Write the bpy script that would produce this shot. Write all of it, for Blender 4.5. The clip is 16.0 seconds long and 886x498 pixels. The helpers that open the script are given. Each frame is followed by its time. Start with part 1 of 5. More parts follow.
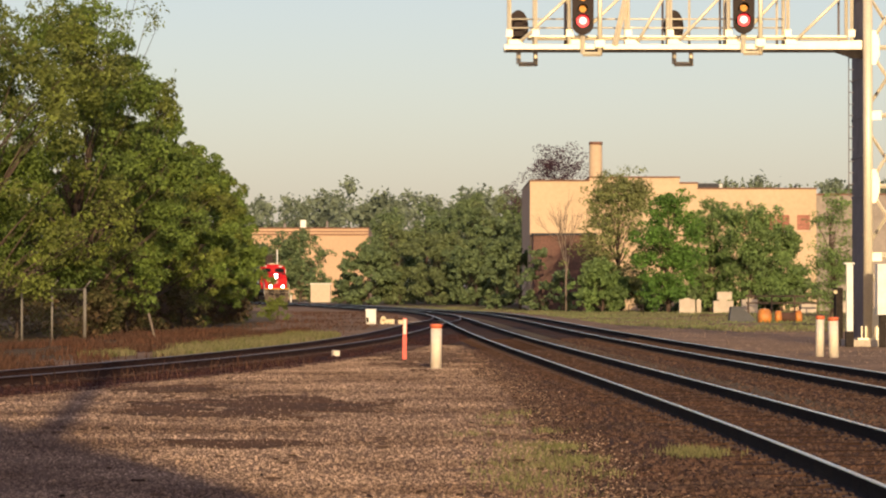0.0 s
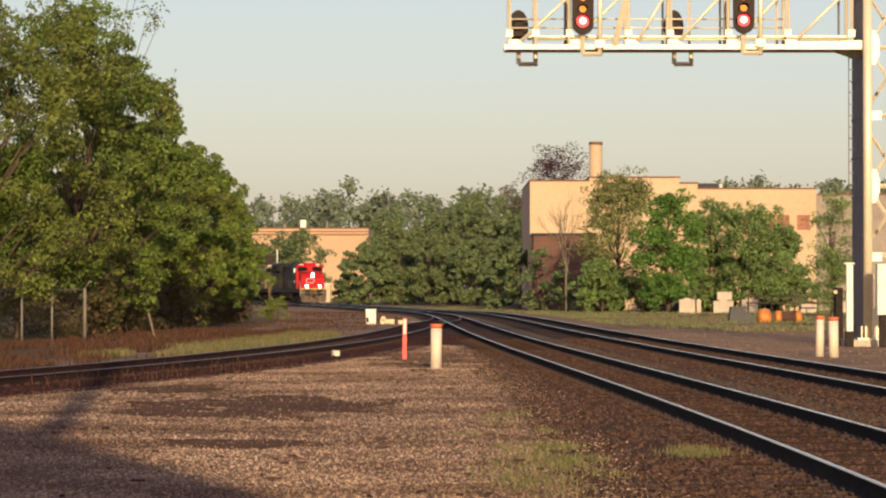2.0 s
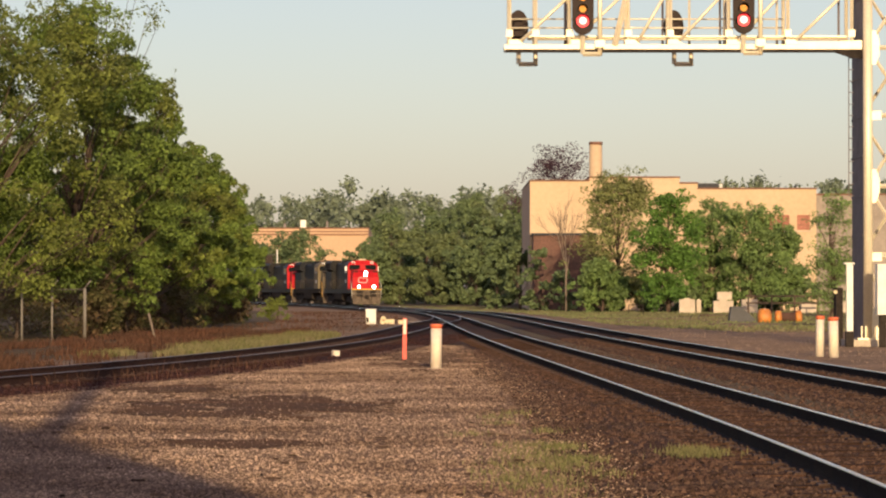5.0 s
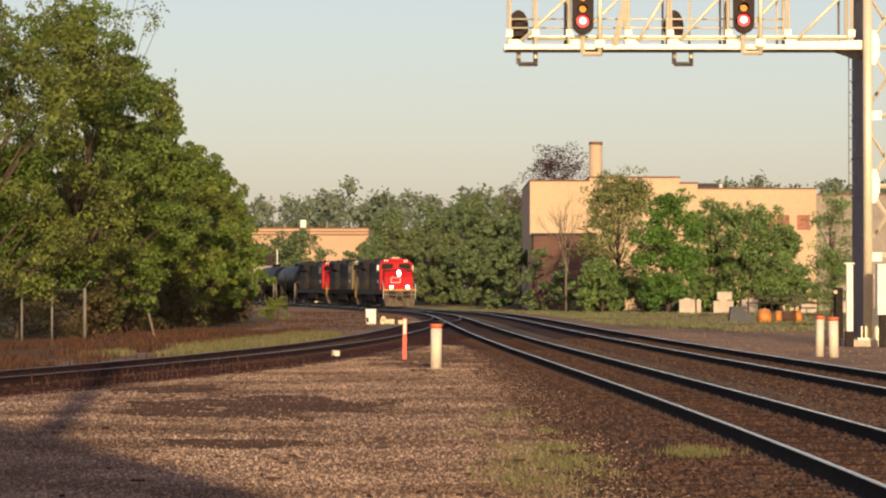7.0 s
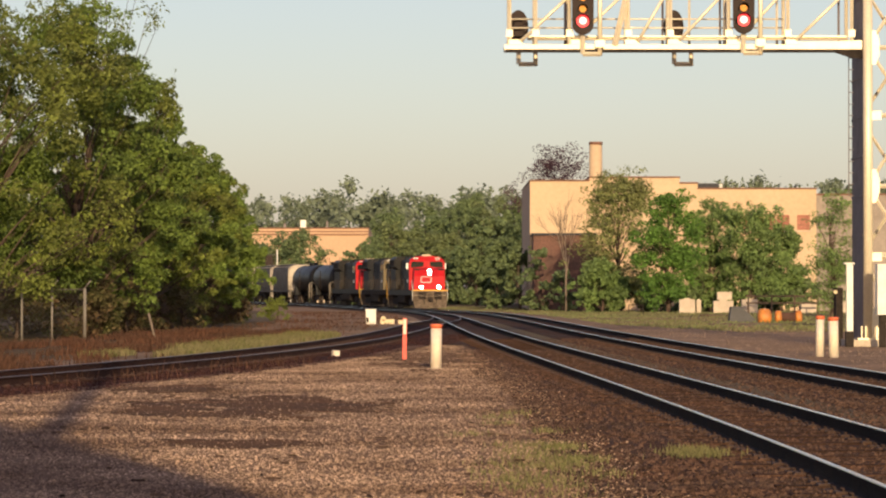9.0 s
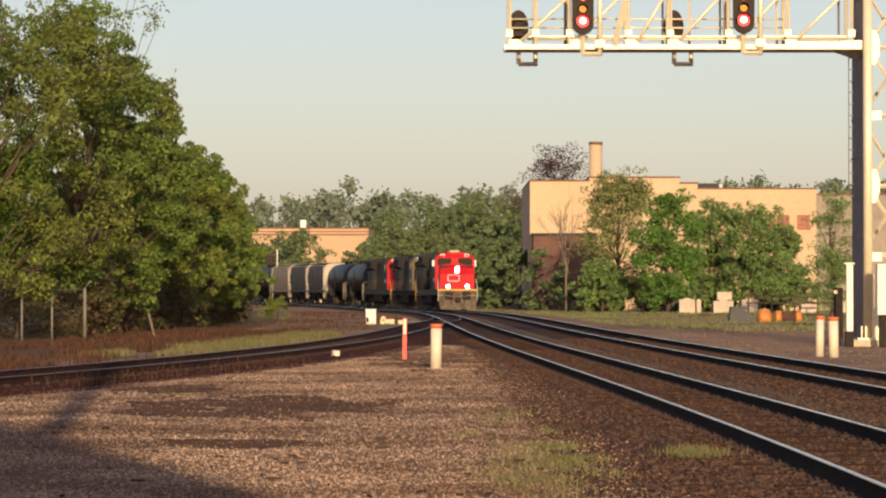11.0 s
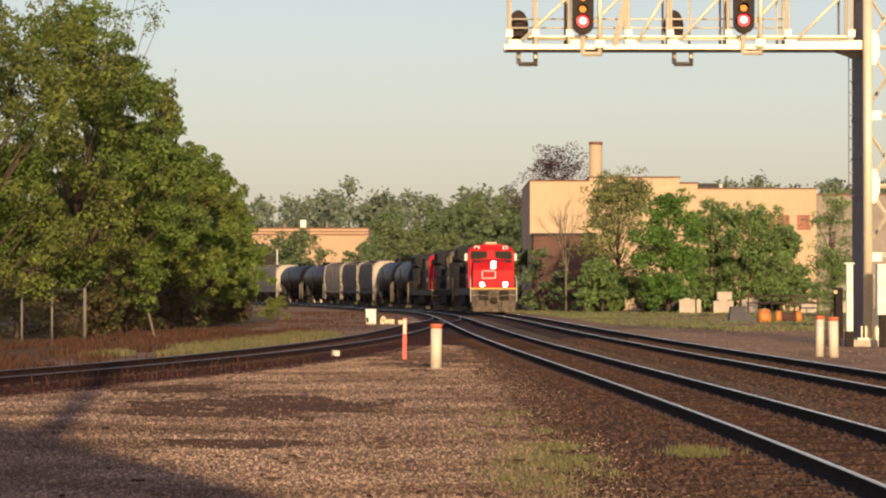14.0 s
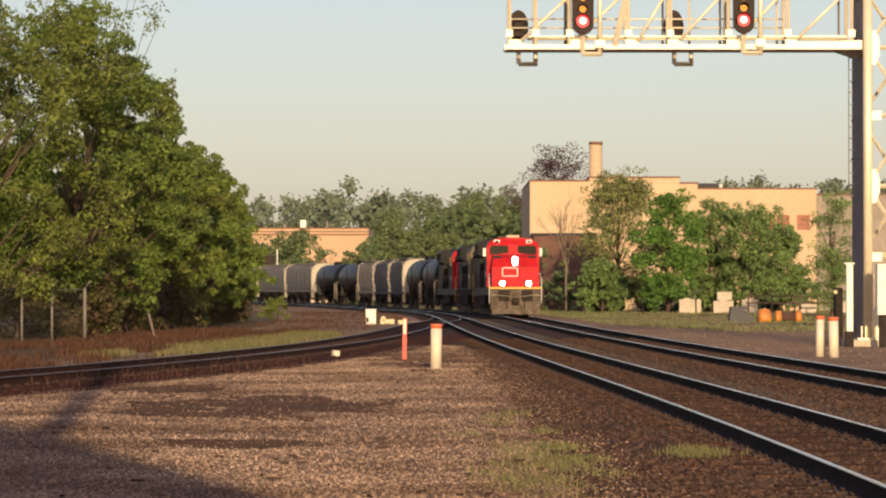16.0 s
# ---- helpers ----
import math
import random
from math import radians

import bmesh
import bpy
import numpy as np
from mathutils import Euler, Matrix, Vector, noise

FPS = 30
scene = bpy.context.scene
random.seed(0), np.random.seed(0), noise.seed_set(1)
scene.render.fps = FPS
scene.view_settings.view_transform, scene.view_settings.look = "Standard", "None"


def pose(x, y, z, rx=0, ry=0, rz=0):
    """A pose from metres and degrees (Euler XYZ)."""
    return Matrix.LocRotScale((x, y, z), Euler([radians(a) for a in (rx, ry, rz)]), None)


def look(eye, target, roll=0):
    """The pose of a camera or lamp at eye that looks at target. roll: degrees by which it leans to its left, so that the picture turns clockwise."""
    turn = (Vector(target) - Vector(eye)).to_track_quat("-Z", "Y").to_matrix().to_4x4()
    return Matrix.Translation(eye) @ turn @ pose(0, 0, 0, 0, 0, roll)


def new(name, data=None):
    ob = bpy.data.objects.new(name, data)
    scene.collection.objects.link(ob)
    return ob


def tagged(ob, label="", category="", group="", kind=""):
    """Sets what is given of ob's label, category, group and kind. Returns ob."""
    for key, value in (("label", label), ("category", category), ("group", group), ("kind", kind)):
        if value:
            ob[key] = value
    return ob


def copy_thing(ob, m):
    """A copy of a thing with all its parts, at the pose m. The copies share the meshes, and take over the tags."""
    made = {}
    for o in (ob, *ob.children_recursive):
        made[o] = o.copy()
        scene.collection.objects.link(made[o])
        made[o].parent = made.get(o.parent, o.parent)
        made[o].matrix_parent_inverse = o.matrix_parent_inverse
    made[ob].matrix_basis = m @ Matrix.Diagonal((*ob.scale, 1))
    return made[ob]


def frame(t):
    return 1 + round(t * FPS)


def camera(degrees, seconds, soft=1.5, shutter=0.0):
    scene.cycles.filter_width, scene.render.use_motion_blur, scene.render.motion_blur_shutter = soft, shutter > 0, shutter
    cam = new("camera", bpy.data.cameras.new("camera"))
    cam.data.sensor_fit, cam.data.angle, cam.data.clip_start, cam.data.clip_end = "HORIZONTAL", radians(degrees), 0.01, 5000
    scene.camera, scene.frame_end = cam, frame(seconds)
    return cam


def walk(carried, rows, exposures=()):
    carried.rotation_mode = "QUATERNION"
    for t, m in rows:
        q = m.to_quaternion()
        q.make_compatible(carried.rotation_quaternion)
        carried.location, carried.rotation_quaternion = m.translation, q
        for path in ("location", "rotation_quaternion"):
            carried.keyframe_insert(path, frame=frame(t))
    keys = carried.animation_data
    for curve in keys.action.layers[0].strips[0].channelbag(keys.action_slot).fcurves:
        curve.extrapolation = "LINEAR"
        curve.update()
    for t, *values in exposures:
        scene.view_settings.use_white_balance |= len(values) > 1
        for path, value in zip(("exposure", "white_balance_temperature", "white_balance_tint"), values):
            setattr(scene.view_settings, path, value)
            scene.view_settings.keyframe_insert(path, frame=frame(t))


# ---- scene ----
cam = camera(15.79, 16.0, soft=2.15)
EYE = (0.0, 0.0, 1.69)
PITCH = 90.73
walk(cam, [(0, pose(*EYE, PITCH)), (16, pose(*EYE, PITCH))], exposures=[(0, 0.07), (16, 0.07)])

# ---- light ----
SUN_EL, SUN_AZ = 12.0, 4.6        # the sun stands low behind the camera, a little to its right
world = bpy.data.worlds.new("sky")
scene.world = world
world.use_nodes = True
wn = world.node_tree.nodes
sky = wn.new("ShaderNodeTexSky")
sky.sky_type = "NISHITA"
sky.sun_disc = False
sky.sun_elevation = radians(SUN_EL)
sky.sun_rotation = radians(180 - SUN_AZ)
sky.air_density, sky.dust_density, sky.ozone_density = 1.0, 1.1, 1.5
world.node_tree.links.new(sky.outputs[0], wn["Background"].inputs[0])
wn["Background"].inputs[1].default_value = 0.097
haze = wn.new("ShaderNodeBackground")          # thin morning haze that whitens the whole sky
haze.inputs[0].default_value, haze.inputs[1].default_value = (1.1, 0.74, 1.02, 1), 0.165
both = wn.new("ShaderNodeAddShader")
world.node_tree.links.new(wn["Background"].outputs[0], both.inputs[0])
world.node_tree.links.new(haze.outputs[0], both.inputs[1])
world.node_tree.links.new(both.outputs[0], wn["World Output"].inputs[0])
sd = bpy.data.lights.new("sun", "SUN")
sd.energy, sd.angle, sd.color = 5.0, radians(0.6), (1.0, 0.74, 0.44)
sun = new("sun", sd)
sun_way = Vector((math.sin(radians(SUN_AZ)) * math.cos(radians(SUN_EL)),
                  -math.cos(radians(SUN_AZ)) * math.cos(radians(SUN_EL)), math.sin(radians(SUN_EL))))
sun.matrix_world = look(sun_way * 60, (0, 0, 0))


# ---- materials ----
def mat(name, colour, rough=0.8, metal=0.0, vary=0.25, scale=3.0, fine=40.0, bump=0.3, second=None, island=0.0,
        obj=0.0, trans=0.0, spec=0.5):
    """Two-scale noise between colour and second, fine bump, variation by island or object."""
    m = bpy.data.materials.new(name)
    m.use_nodes = True
    n, l = m.node_tree.nodes, m.node_tree.links
    b = n["Principled BSDF"]
    b.inputs["Roughness"].default_value, b.inputs["Metallic"].default_value = rough, metal
    b.inputs["Specular IOR Level"].default_value = spec
    co = n.new("ShaderNodeTexCoord")
    big, small = n.new("ShaderNodeTexNoise"), n.new("ShaderNodeTexNoise")
    big.inputs["Scale"].default_value, small.inputs["Scale"].default_value = scale, fine
    big.inputs["Detail"].default_value, small.inputs["Detail"].default_value = 6, 4
    l.new(co.outputs["Object"], big.inputs["Vector"])
    l.new(co.outputs["Object"], small.inputs["Vector"])
    mix = n.new("ShaderNodeMix")
    mix.data_type = "RGBA"
    second = second or tuple(c * (1 - vary) for c in colour)
    mix.inputs["A"].default_value, mix.inputs["B"].default_value = (*colour, 1), (*second, 1)
    ramp = n.new("ShaderNodeMapRange")
    ramp.inputs["From Min"].default_value, ramp.inputs["From Max"].default_value = 0.38, 0.62
    l.new(big.outputs["Fac"], ramp.inputs["Value"])
    l.new(ramp.outputs["Result"], mix.inputs["Factor"])
    hsv = n.new("ShaderNodeHueSaturation")
    l.new(mix.outputs["Result"], hsv.inputs["Color"])
    val = n.new("ShaderNodeMapRange")
    val.inputs["From Min"].default_value, val.inputs["From Max"].default_value = 0.3, 0.7
    val.inputs["To Min"].default_value, val.inputs["To Max"].default_value = 1 - vary, 1 + vary
    l.new(small.outputs["Fac"], val.inputs["Value"])
    last = val.outputs["Result"]
    for amount, node, out in ((island, "ShaderNodeNewGeometry", "Random Per Island"), (obj, "ShaderNodeObjectInfo", "Random")):
        if amount:
            g = n.new(node)
            r = n.new("ShaderNodeMapRange")
            r.inputs["To Min"].default_value, r.inputs["To Max"].default_value = 1 - amount, 1 + amount
            mul = n.new("ShaderNodeMath")
            mul.operation = "MULTIPLY"
            l.new(g.outputs[out], r.inputs["Value"])
            l.new(r.outputs["Result"], mul.inputs[0])
            l.new(last, mul.inputs[1])
            last = mul.outputs[0]
    l.new(last, hsv.inputs["Value"])
    l.new(hsv.outputs["Color"], b.inputs["Base Color"])
    if bump:
        bp = n.new("ShaderNodeBump")
        bp.inputs["Strength"].default_value, bp.inputs["Distance"].default_value = bump, 0.02
        l.new(small.outputs["Fac"], bp.inputs["Height"])
        l.new(bp.outputs["Normal"], b.inputs["Normal"])
    if trans:
        t = n.new("ShaderNodeBsdfTranslucent")
        add = n.new("ShaderNodeMixShader")
        add.inputs[0].default_value = trans
        l.new(hsv.outputs["Color"], t.inputs["Color"])
        l.new(b.outputs[0], add.inputs[1])
        l.new(t.outputs[0], add.inputs[2])
        l.new(add.outputs[0], n["Material Output"].inputs["Surface"])
    return m


def glow(name, colour, strength):
    m = bpy.data.materials.new(name)
    m.use_nodes = True
    b = m.node_tree.nodes["Principled BSDF"]
    b.inputs["Base Color"].default_value = (*colour, 1)
    b.inputs["Emission Color"].default_value = (*colour, 1)
    b.inputs["Emission Strength"].default_value = strength
    return m


GRAVEL = mat("gravel", (0.25, 0.163, 0.104), 0.95, vary=0.45, scale=0.35, fine=14, bump=1.0, second=(0.14, 0.086, 0.055), spec=0.05)
STONE = mat("gravel_stone", (0.38, 0.262, 0.182), 0.9, vary=0.2, scale=0.35, fine=30, second=(0.19, 0.122, 0.08), island=0.7, spec=0.1)
BALLAST = mat("ballast", (0.075, 0.040, 0.025), 0.95, vary=0.4, scale=0.6, fine=12, bump=1.0, second=(0.075, 0.048, 0.036), spec=0.05)
BSTONE = mat("ballast_stone", (0.088, 0.049, 0.032), 0.9, vary=0.2, scale=0.7, fine=20, second=(0.07, 0.045, 0.034), island=0.65, spec=0.1)
RUSTROAD = mat("rusty_ballast", (0.050, 0.022, 0.019), 0.95, vary=0.35, scale=0.7, fine=10, bump=1.0, second=(0.036, 0.018, 0.017), spec=0.03)
DIRT = mat("dirt", (0.30, 0.20, 0.125), 0.95, vary=0.25, scale=0.15, fine=6, second=(0.21, 0.145, 0.095), spec=0.05)
EARTH = mat("earth_grass", (0.17, 0.13, 0.08), 0.95, vary=0.3, scale=0.12, fine=5, second=(0.13, 0.10, 0.06), spec=0.05)
GRASS = mat("grass_blades", (0.15, 0.155, 0.056), 0.7, vary=0.2, scale=0.8, fine=8, second=(0.23, 0.195, 0.10), island=0.35, trans=0.3, bump=0, spec=0.1)
TUFT = mat("tuft_blades", (0.18, 0.18, 0.07), 0.7, vary=0.2, scale=2, fine=8, second=(0.22, 0.20, 0.09), island=0.35, trans=0.3, bump=0, spec=0.1)
GRASSFAR = mat("far_grass_blades", (0.175, 0.205, 0.08), 0.7, vary=0.2, scale=0.15, fine=4, second=(0.21, 0.18, 0.10), island=0.3, trans=0.3, bump=0, spec=0.1)
DRYGRASS = mat("dry_weeds", (0.06, 0.036, 0.026), 0.9, vary=0.3, scale=0.5, fine=6, second=(0.095, 0.046, 0.029), island=0.4, bump=0, spec=0.05)
RAILSIDE = mat("rail_rust", (0.026, 0.018, 0.014), 0.85, vary=0.3, scale=2, fine=25, second=(0.017, 0.014, 0.013), spec=0.08)
RAILTOP = mat("rail_polish", (0.56, 0.50, 0.44), 0.24, metal=0.9, vary=0.1, scale=1, fine=60, bump=0.05)
BRANCHTOP = mat("branch_rail_polish", (0.21, 0.16, 0.13), 0.42, metal=0.85, vary=0.2, scale=0.5, fine=30, bump=0.05)
BRANCHSIDE = mat("branch_rail_rust", (0.055, 0.028, 0.022), 0.85, vary=0.3, scale=2, fine=25, spec=0.08)
RUSTRAIL = mat("rail_old_rust", (0.10, 0.045, 0.028), 0.85, vary=0.3, scale=2, fine=25)
TIE = mat("tie_wood", (0.07, 0.038, 0.024), 0.95, vary=0.35, scale=3, fine=30, bump=0.8, obj=0.3, spec=0.05)
TIEPLATE = mat("tie_plate_steel", (0.07, 0.04, 0.03), 0.8, metal=0.3)
BARK = mat("bark", (0.10, 0.066, 0.048), 0.95, vary=0.35, scale=3, fine=20, bump=0.8)
PALEBARK = mat("pale_bark", (0.22, 0.17, 0.13), 0.95, vary=0.3, scale=3, fine=20, bump=0.8)


def leaf(name, c1, c2):
    return mat(name, c1, 0.6, vary=0.3, scale=0.55, fine=2.2, second=c2, island=0.3, trans=0.3, bump=0, spec=0.12)


LEAF_OLIVE = leaf("leaf_olive", (0.195, 0.235, 0.048), (0.13, 0.15, 0.043))
LEAF_GREEN = leaf("leaf_green", (0.175, 0.245, 0.05), (0.115, 0.16, 0.042))
LEAF_BRIGHT = leaf("leaf_bright", (0.135, 0.25, 0.05), (0.10, 0.19, 0.042))
# the two far leaf colours are paler, with distance haze mixed in
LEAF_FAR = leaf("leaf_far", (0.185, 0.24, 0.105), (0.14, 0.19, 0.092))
LEAF_FAR_HAZY = leaf("leaf_far_hazy", (0.195, 0.235, 0.10), (0.145, 0.18, 0.085))
LEAF_WORKS = leaf("leaf_fresh", (0.205, 0.30, 0.095), (0.155, 0.22, 0.08))
LEAF_SPRING = leaf("leaf_spring", (0.25, 0.285, 0.10), (0.20, 0.21, 0.085))
# hill leaves greyer still: haze put into the base colour
LEAF_HAZE = leaf("leaf_hill_haze", (0.205, 0.245, 0.165), (0.17, 0.205, 0.14))
LEAF_PURPLE = leaf("leaf_purple", (0.11, 0.06, 0.075), (0.075, 0.042, 0.055))
TAN = mat("tan_render", (0.56, 0.41, 0.265), 0.9, vary=0.06, scale=0.15, fine=2.5, second=(0.51, 0.37, 0.235), bump=0.1)
TAN2 = mat("tan_far_render", (0.52, 0.345, 0.22), 0.9, vary=0.06, scale=0.1, fine=2, second=(0.48, 0.315, 0.20), bump=0.1)
BRICKRED = mat("red_brick", (0.15, 0.075, 0.055), 0.9, vary=0.25, scale=0.6, fine=6, second=(0.10, 0.055, 0.042))
COPING = mat("coping_brown", (0.20, 0.10, 0.065), 0.8, vary=0.15)
DARKROOF = mat("dark_roofing", (0.05, 0.05, 0.055), 0.9)
GREYWALL = mat("grey_wall", (0.30, 0.25, 0.21), 0.9, vary=0.12, scale=0.3, fine=3)
WINDOWRED = mat("window_boarding_red", (0.36, 0.15, 0.10), 0.85, vary=0.2, scale=1, fine=5)
STEEL = mat("galvanised_steel", (0.80, 0.70, 0.51), 0.48, metal=0.25, vary=0.08, scale=2, fine=20, bump=0.05)
FENCEWIRE = mat("fence_wire", (0.085, 0.075, 0.065), 0.8, vary=0.2)
FENCESTEEL = mat("fence_steel", (0.20, 0.18, 0.155), 0.7, vary=0.2)
STEELDARK = mat("weathered_and_shaded_steel", (0.24, 0.20, 0.19), 0.7, metal=0.2, vary=0.2, scale=2, fine=20)
BLACKMETAL = mat("black_signal_paint", (0.035, 0.022, 0.018), 0.6, vary=0.2, bump=0.05, spec=0.15)
WHITEPAINT = mat("white_paint", (0.80, 0.77, 0.69), 0.6, vary=0.08, scale=2, fine=20, second=(0.70, 0.66, 0.57), bump=0.05)
POSTPAINT = mat("post_white_plastic", (0.72, 0.60, 0.44), 0.55, vary=0.08, scale=3, fine=15, second=(0.66, 0.58, 0.48), bump=0.05)
ORANGE = mat("orange_band", (0.72, 0.16, 0.06), 0.5, vary=0.1, bump=0.05)
STAKERED = mat("red_stake_plastic", (0.72, 0.07, 0.04), 0.5, vary=0.15, bump=0.05)
EQUIPORANGE = mat("orange_equipment_paint", (0.58, 0.21, 0.035), 0.55, vary=0.15, second=(0.40, 0.15, 0.035))
CONCRETE = mat("concrete", (0.54, 0.45, 0.345), 0.9, vary=0.15, scale=1.2, fine=14, second=(0.42, 0.345, 0.27))
BEIGEBOX = mat("beige_box_paint", (0.58, 0.46, 0.33), 0.75, vary=0.1)
CREAM = mat("cream_machine_paint", (0.70, 0.58, 0.36), 0.65, vary=0.15)
LOCORED = mat("loco_red", (0.48, 0.013, 0.02), 0.5, vary=0.08, scale=1.5, fine=14, second=(0.38, 0.012, 0.016), bump=0.03, spec=0.12)
LOCOBLACK = mat("loco_black", (0.013, 0.0125, 0.0125), 0.5, vary=0.3, scale=1.2, fine=9, second=(0.024, 0.021, 0.019), bump=0.1, spec=0.08)
LOCOTAN = mat("loco_tan", (0.18, 0.14, 0.08), 0.6, vary=0.2, scale=1, fine=9, second=(0.11, 0.085, 0.055), spec=0.12)
LOCOBLUE = mat("loco_dark_blue", (0.017, 0.018, 0.022), 0.6, vary=0.25, scale=1, fine=9, spec=0.12)
LOCOYELLOW = mat("loco_yellow", (0.80, 0.42, 0.03), 0.5, vary=0.08)
LOCOGREY = mat("pilot_grey", (0.15, 0.115, 0.085), 0.9, vary=0.3, scale=2, fine=10, second=(0.085, 0.065, 0.05), spec=0.1)
UNDER = mat("running_gear", (0.04, 0.032, 0.027), 0.9, vary=0.3, scale=2, fine=10, spec=0.08)
WHEELSTEEL = mat("wheel_steel", (0.12, 0.09, 0.07), 0.6, metal=0.5)
LOCOWHITE = mat("loco_white", (0.78, 0.76, 0.72), 0.5, vary=0.05)
GLASSDARK = mat("dark_glass", (0.012, 0.014, 0.016), 0.08, vary=0.05, bump=0, spec=0.12)
TANKBLACK = mat("tank_black", (0.009, 0.0095, 0.012), 0.45, vary=0.25, scale=0.9, fine=9, second=(0.012, 0.011, 0.0105), bump=0.02, spec=0.2)
HOPPERGREY = mat("hopper_grey", (0.23, 0.215, 0.19), 0.8, vary=0.12, scale=0.8, fine=8, second=(0.21, 0.195, 0.172), spec=0.1)
HOPPERDARK = mat("hopper_slate", (0.10, 0.10, 0.104), 0.8, vary=0.12, scale=0.8, fine=8, second=(0.08, 0.078, 0.076), spec=0.1)
HOPPERBEIGE = mat("hopper_beige", (0.29, 0.25, 0.195), 0.8, vary=0.12, scale=0.8, fine=8, second=(0.24, 0.205, 0.16), spec=0.1)
HOPPERPALE = mat("hopper_pale", (0.50, 0.44, 0.35), 0.7, vary=0.12, scale=0.8, fine=8, second=(0.40, 0.34, 0.27))
LAMPWHITE = glow("headlight_glow", (1.0, 0.93, 0.80), 40)
SIGNALRED = glow("signal_red_glow", (1.0, 0.02, 0.05), 0.38)
SIGNALCORE = glow("signal_core_glow", (1.0, 0.62, 0.60), 1.2)
LENSAMBER = mat("lens_amber", (0.75, 0.33, 0.07), 0.5, vary=0.05, bump=0, spec=0.1)


# ---- mesh helpers ----
def box(bm, x0, x1, y0, y1, z0, z1):
    v = [bm.verts.new(c) for c in ((x0, y0, z0), (x1, y0, z0), (x1, y1, z0), (x0, y1, z0),
                                   (x0, y0, z1), (x1, y0, z1), (x1, y1, z1), (x0, y1, z1))]
    for f in ((3, 2, 1, 0), (4, 5, 6, 7), (0, 1, 5, 4), (1, 2, 6, 5), (2, 3, 7, 6), (3, 0, 4, 7)):
        bm.faces.new([v[i] for i in f])
    return bm


def rod(bm, a, b, r, r2=None, n=8, smooth=True):
    a, b = Vector(a), Vector(b)
    r2 = r if r2 is None else r2
    q = (b - a).to_track_quat("Z", "Y")
    ring = [[bm.verts.new(c + q @ Vector((math.cos(k * math.tau / n) * s, math.sin(k * math.tau / n) * s, 0)))
             for k in range(n)] for c, s in ((a, r), (b, r2))]
    for k in range(n):
        f = bm.faces.new((ring[0][k], ring[0][(k + 1) % n], ring[1][(k + 1) % n], ring[1][k]))
        f.smooth = smooth
    bm.faces.new(ring[0][::-1])
    bm.faces.new(ring[1])
    return bm


def bar(bm, a, b, w, d=None):
    """A square bar from a to b."""
    return rod(bm, a, b, w * 0.7071, n=4, smooth=False)


def prism(bm, outline, a, b, axis="x"):
    """An outline of (u, v) pairs drawn out along an axis from a to b: x gives (s, u, v), y gives (u, s, v)."""
    put = (lambda s, u, v: (s, u, v)) if axis == "x" else (lambda s, u, v: (u, s, v))
    A = [bm.verts.new(put(a, u, v)) for u, v in outline]
    B = [bm.verts.new(put(b, u, v)) for u, v in outline]
    n = len(outline)
    for k in range(n):
        bm.faces.new((A[k], A[(k + 1) % n], B[(k + 1) % n], B[k]))
    bm.faces.new(A[::-1])
    bm.faces.new(B)
    return bm


def lathe(bm, rows, n=24, axis="x"):
    """A turned body: rows of (place along the axis, radius)."""
    rings = []
    for s, r in rows:
        ring = []
        for k in range(n):
            c, d = math.cos(k * math.tau / n) * r, math.sin(k * math.tau / n) * r
            ring.append(bm.verts.new((s, c, d) if axis == "x" else (c, d, s)))
        rings.append(ring)
    for p, q in zip(rings, rings[1:]):
        for k in range(n):
            f = bm.faces.new((p[k], p[(k + 1) % n], q[(k + 1) % n], q[k]))
            f.smooth = True
    bm.faces.new(rings[0][::-1])
    bm.faces.new(rings[-1])
    return bm


def mesh_of(name, bm, material, bevel=0.0):
    if bevel:
        sharp = [e for e in bm.edges if len(e.link_faces) == 2 and e.calc_face_angle(0) > 0.6]
        bmesh.ops.bevel(bm, geom=sharp, offset=bevel, segments=2, affect="EDGES", clamp_overlap=True)
    bmesh.ops.recalc_face_normals(bm, faces=bm.faces)
    me = bpy.data.meshes.new(name)
    bm.to_mesh(me)
    bm.free()
    me.materials.append(material)
    return me


def part(name, bm, material, parent=None, label="", bevel=0.0, at=None):
    ob = new(name, mesh_of(name, bm, material, bevel))
    if parent:
        ob.parent = parent
    if at is not None:
        ob.matrix_basis = at
    return tagged(ob, label)


def thing(name, label, category, at=None, group="", kind=""):
    ob = new(name)
    ob.empty_display_size = 0.3
    if at is not None:
        ob.matrix_basis = at
    return tagged(ob, label, category, group, kind)


def B():
    return bmesh.new()


def from_arrays(name, verts, faces, material, parent=None, smooth=False):
    me = bpy.data.meshes.new(name)
    me.from_pydata(verts.tolist(), [], faces.tolist())
    me.materials.append(material)
    ob = new(name, me)
    if parent:
        ob.parent = parent
    return ob


# ---- lines of the tracks ----
P2 = (-0.05588, 0.85219, -4.90787, 12.30885, -13.84357, 3.75899, 7.94338)
PL = (7.7565, -33.321, 50.3678, -28.2602)


def poly(c, y):
    v = 0.0
    for k in c:
        v = v * (y / 100) + k
    return v


def far_track(y):
    """Centre line of the track the train is on."""
    if y < 25:
        return poly(P2, 25) - 0.0115 * (y - 25)
    if y > 387:
        d = y - 387
        return poly(P2, 387) - 0.2346 * d - 0.0005 * d * d
    return poly(P2, y)


def near_track(y):
    return far_track(y) - 4.0


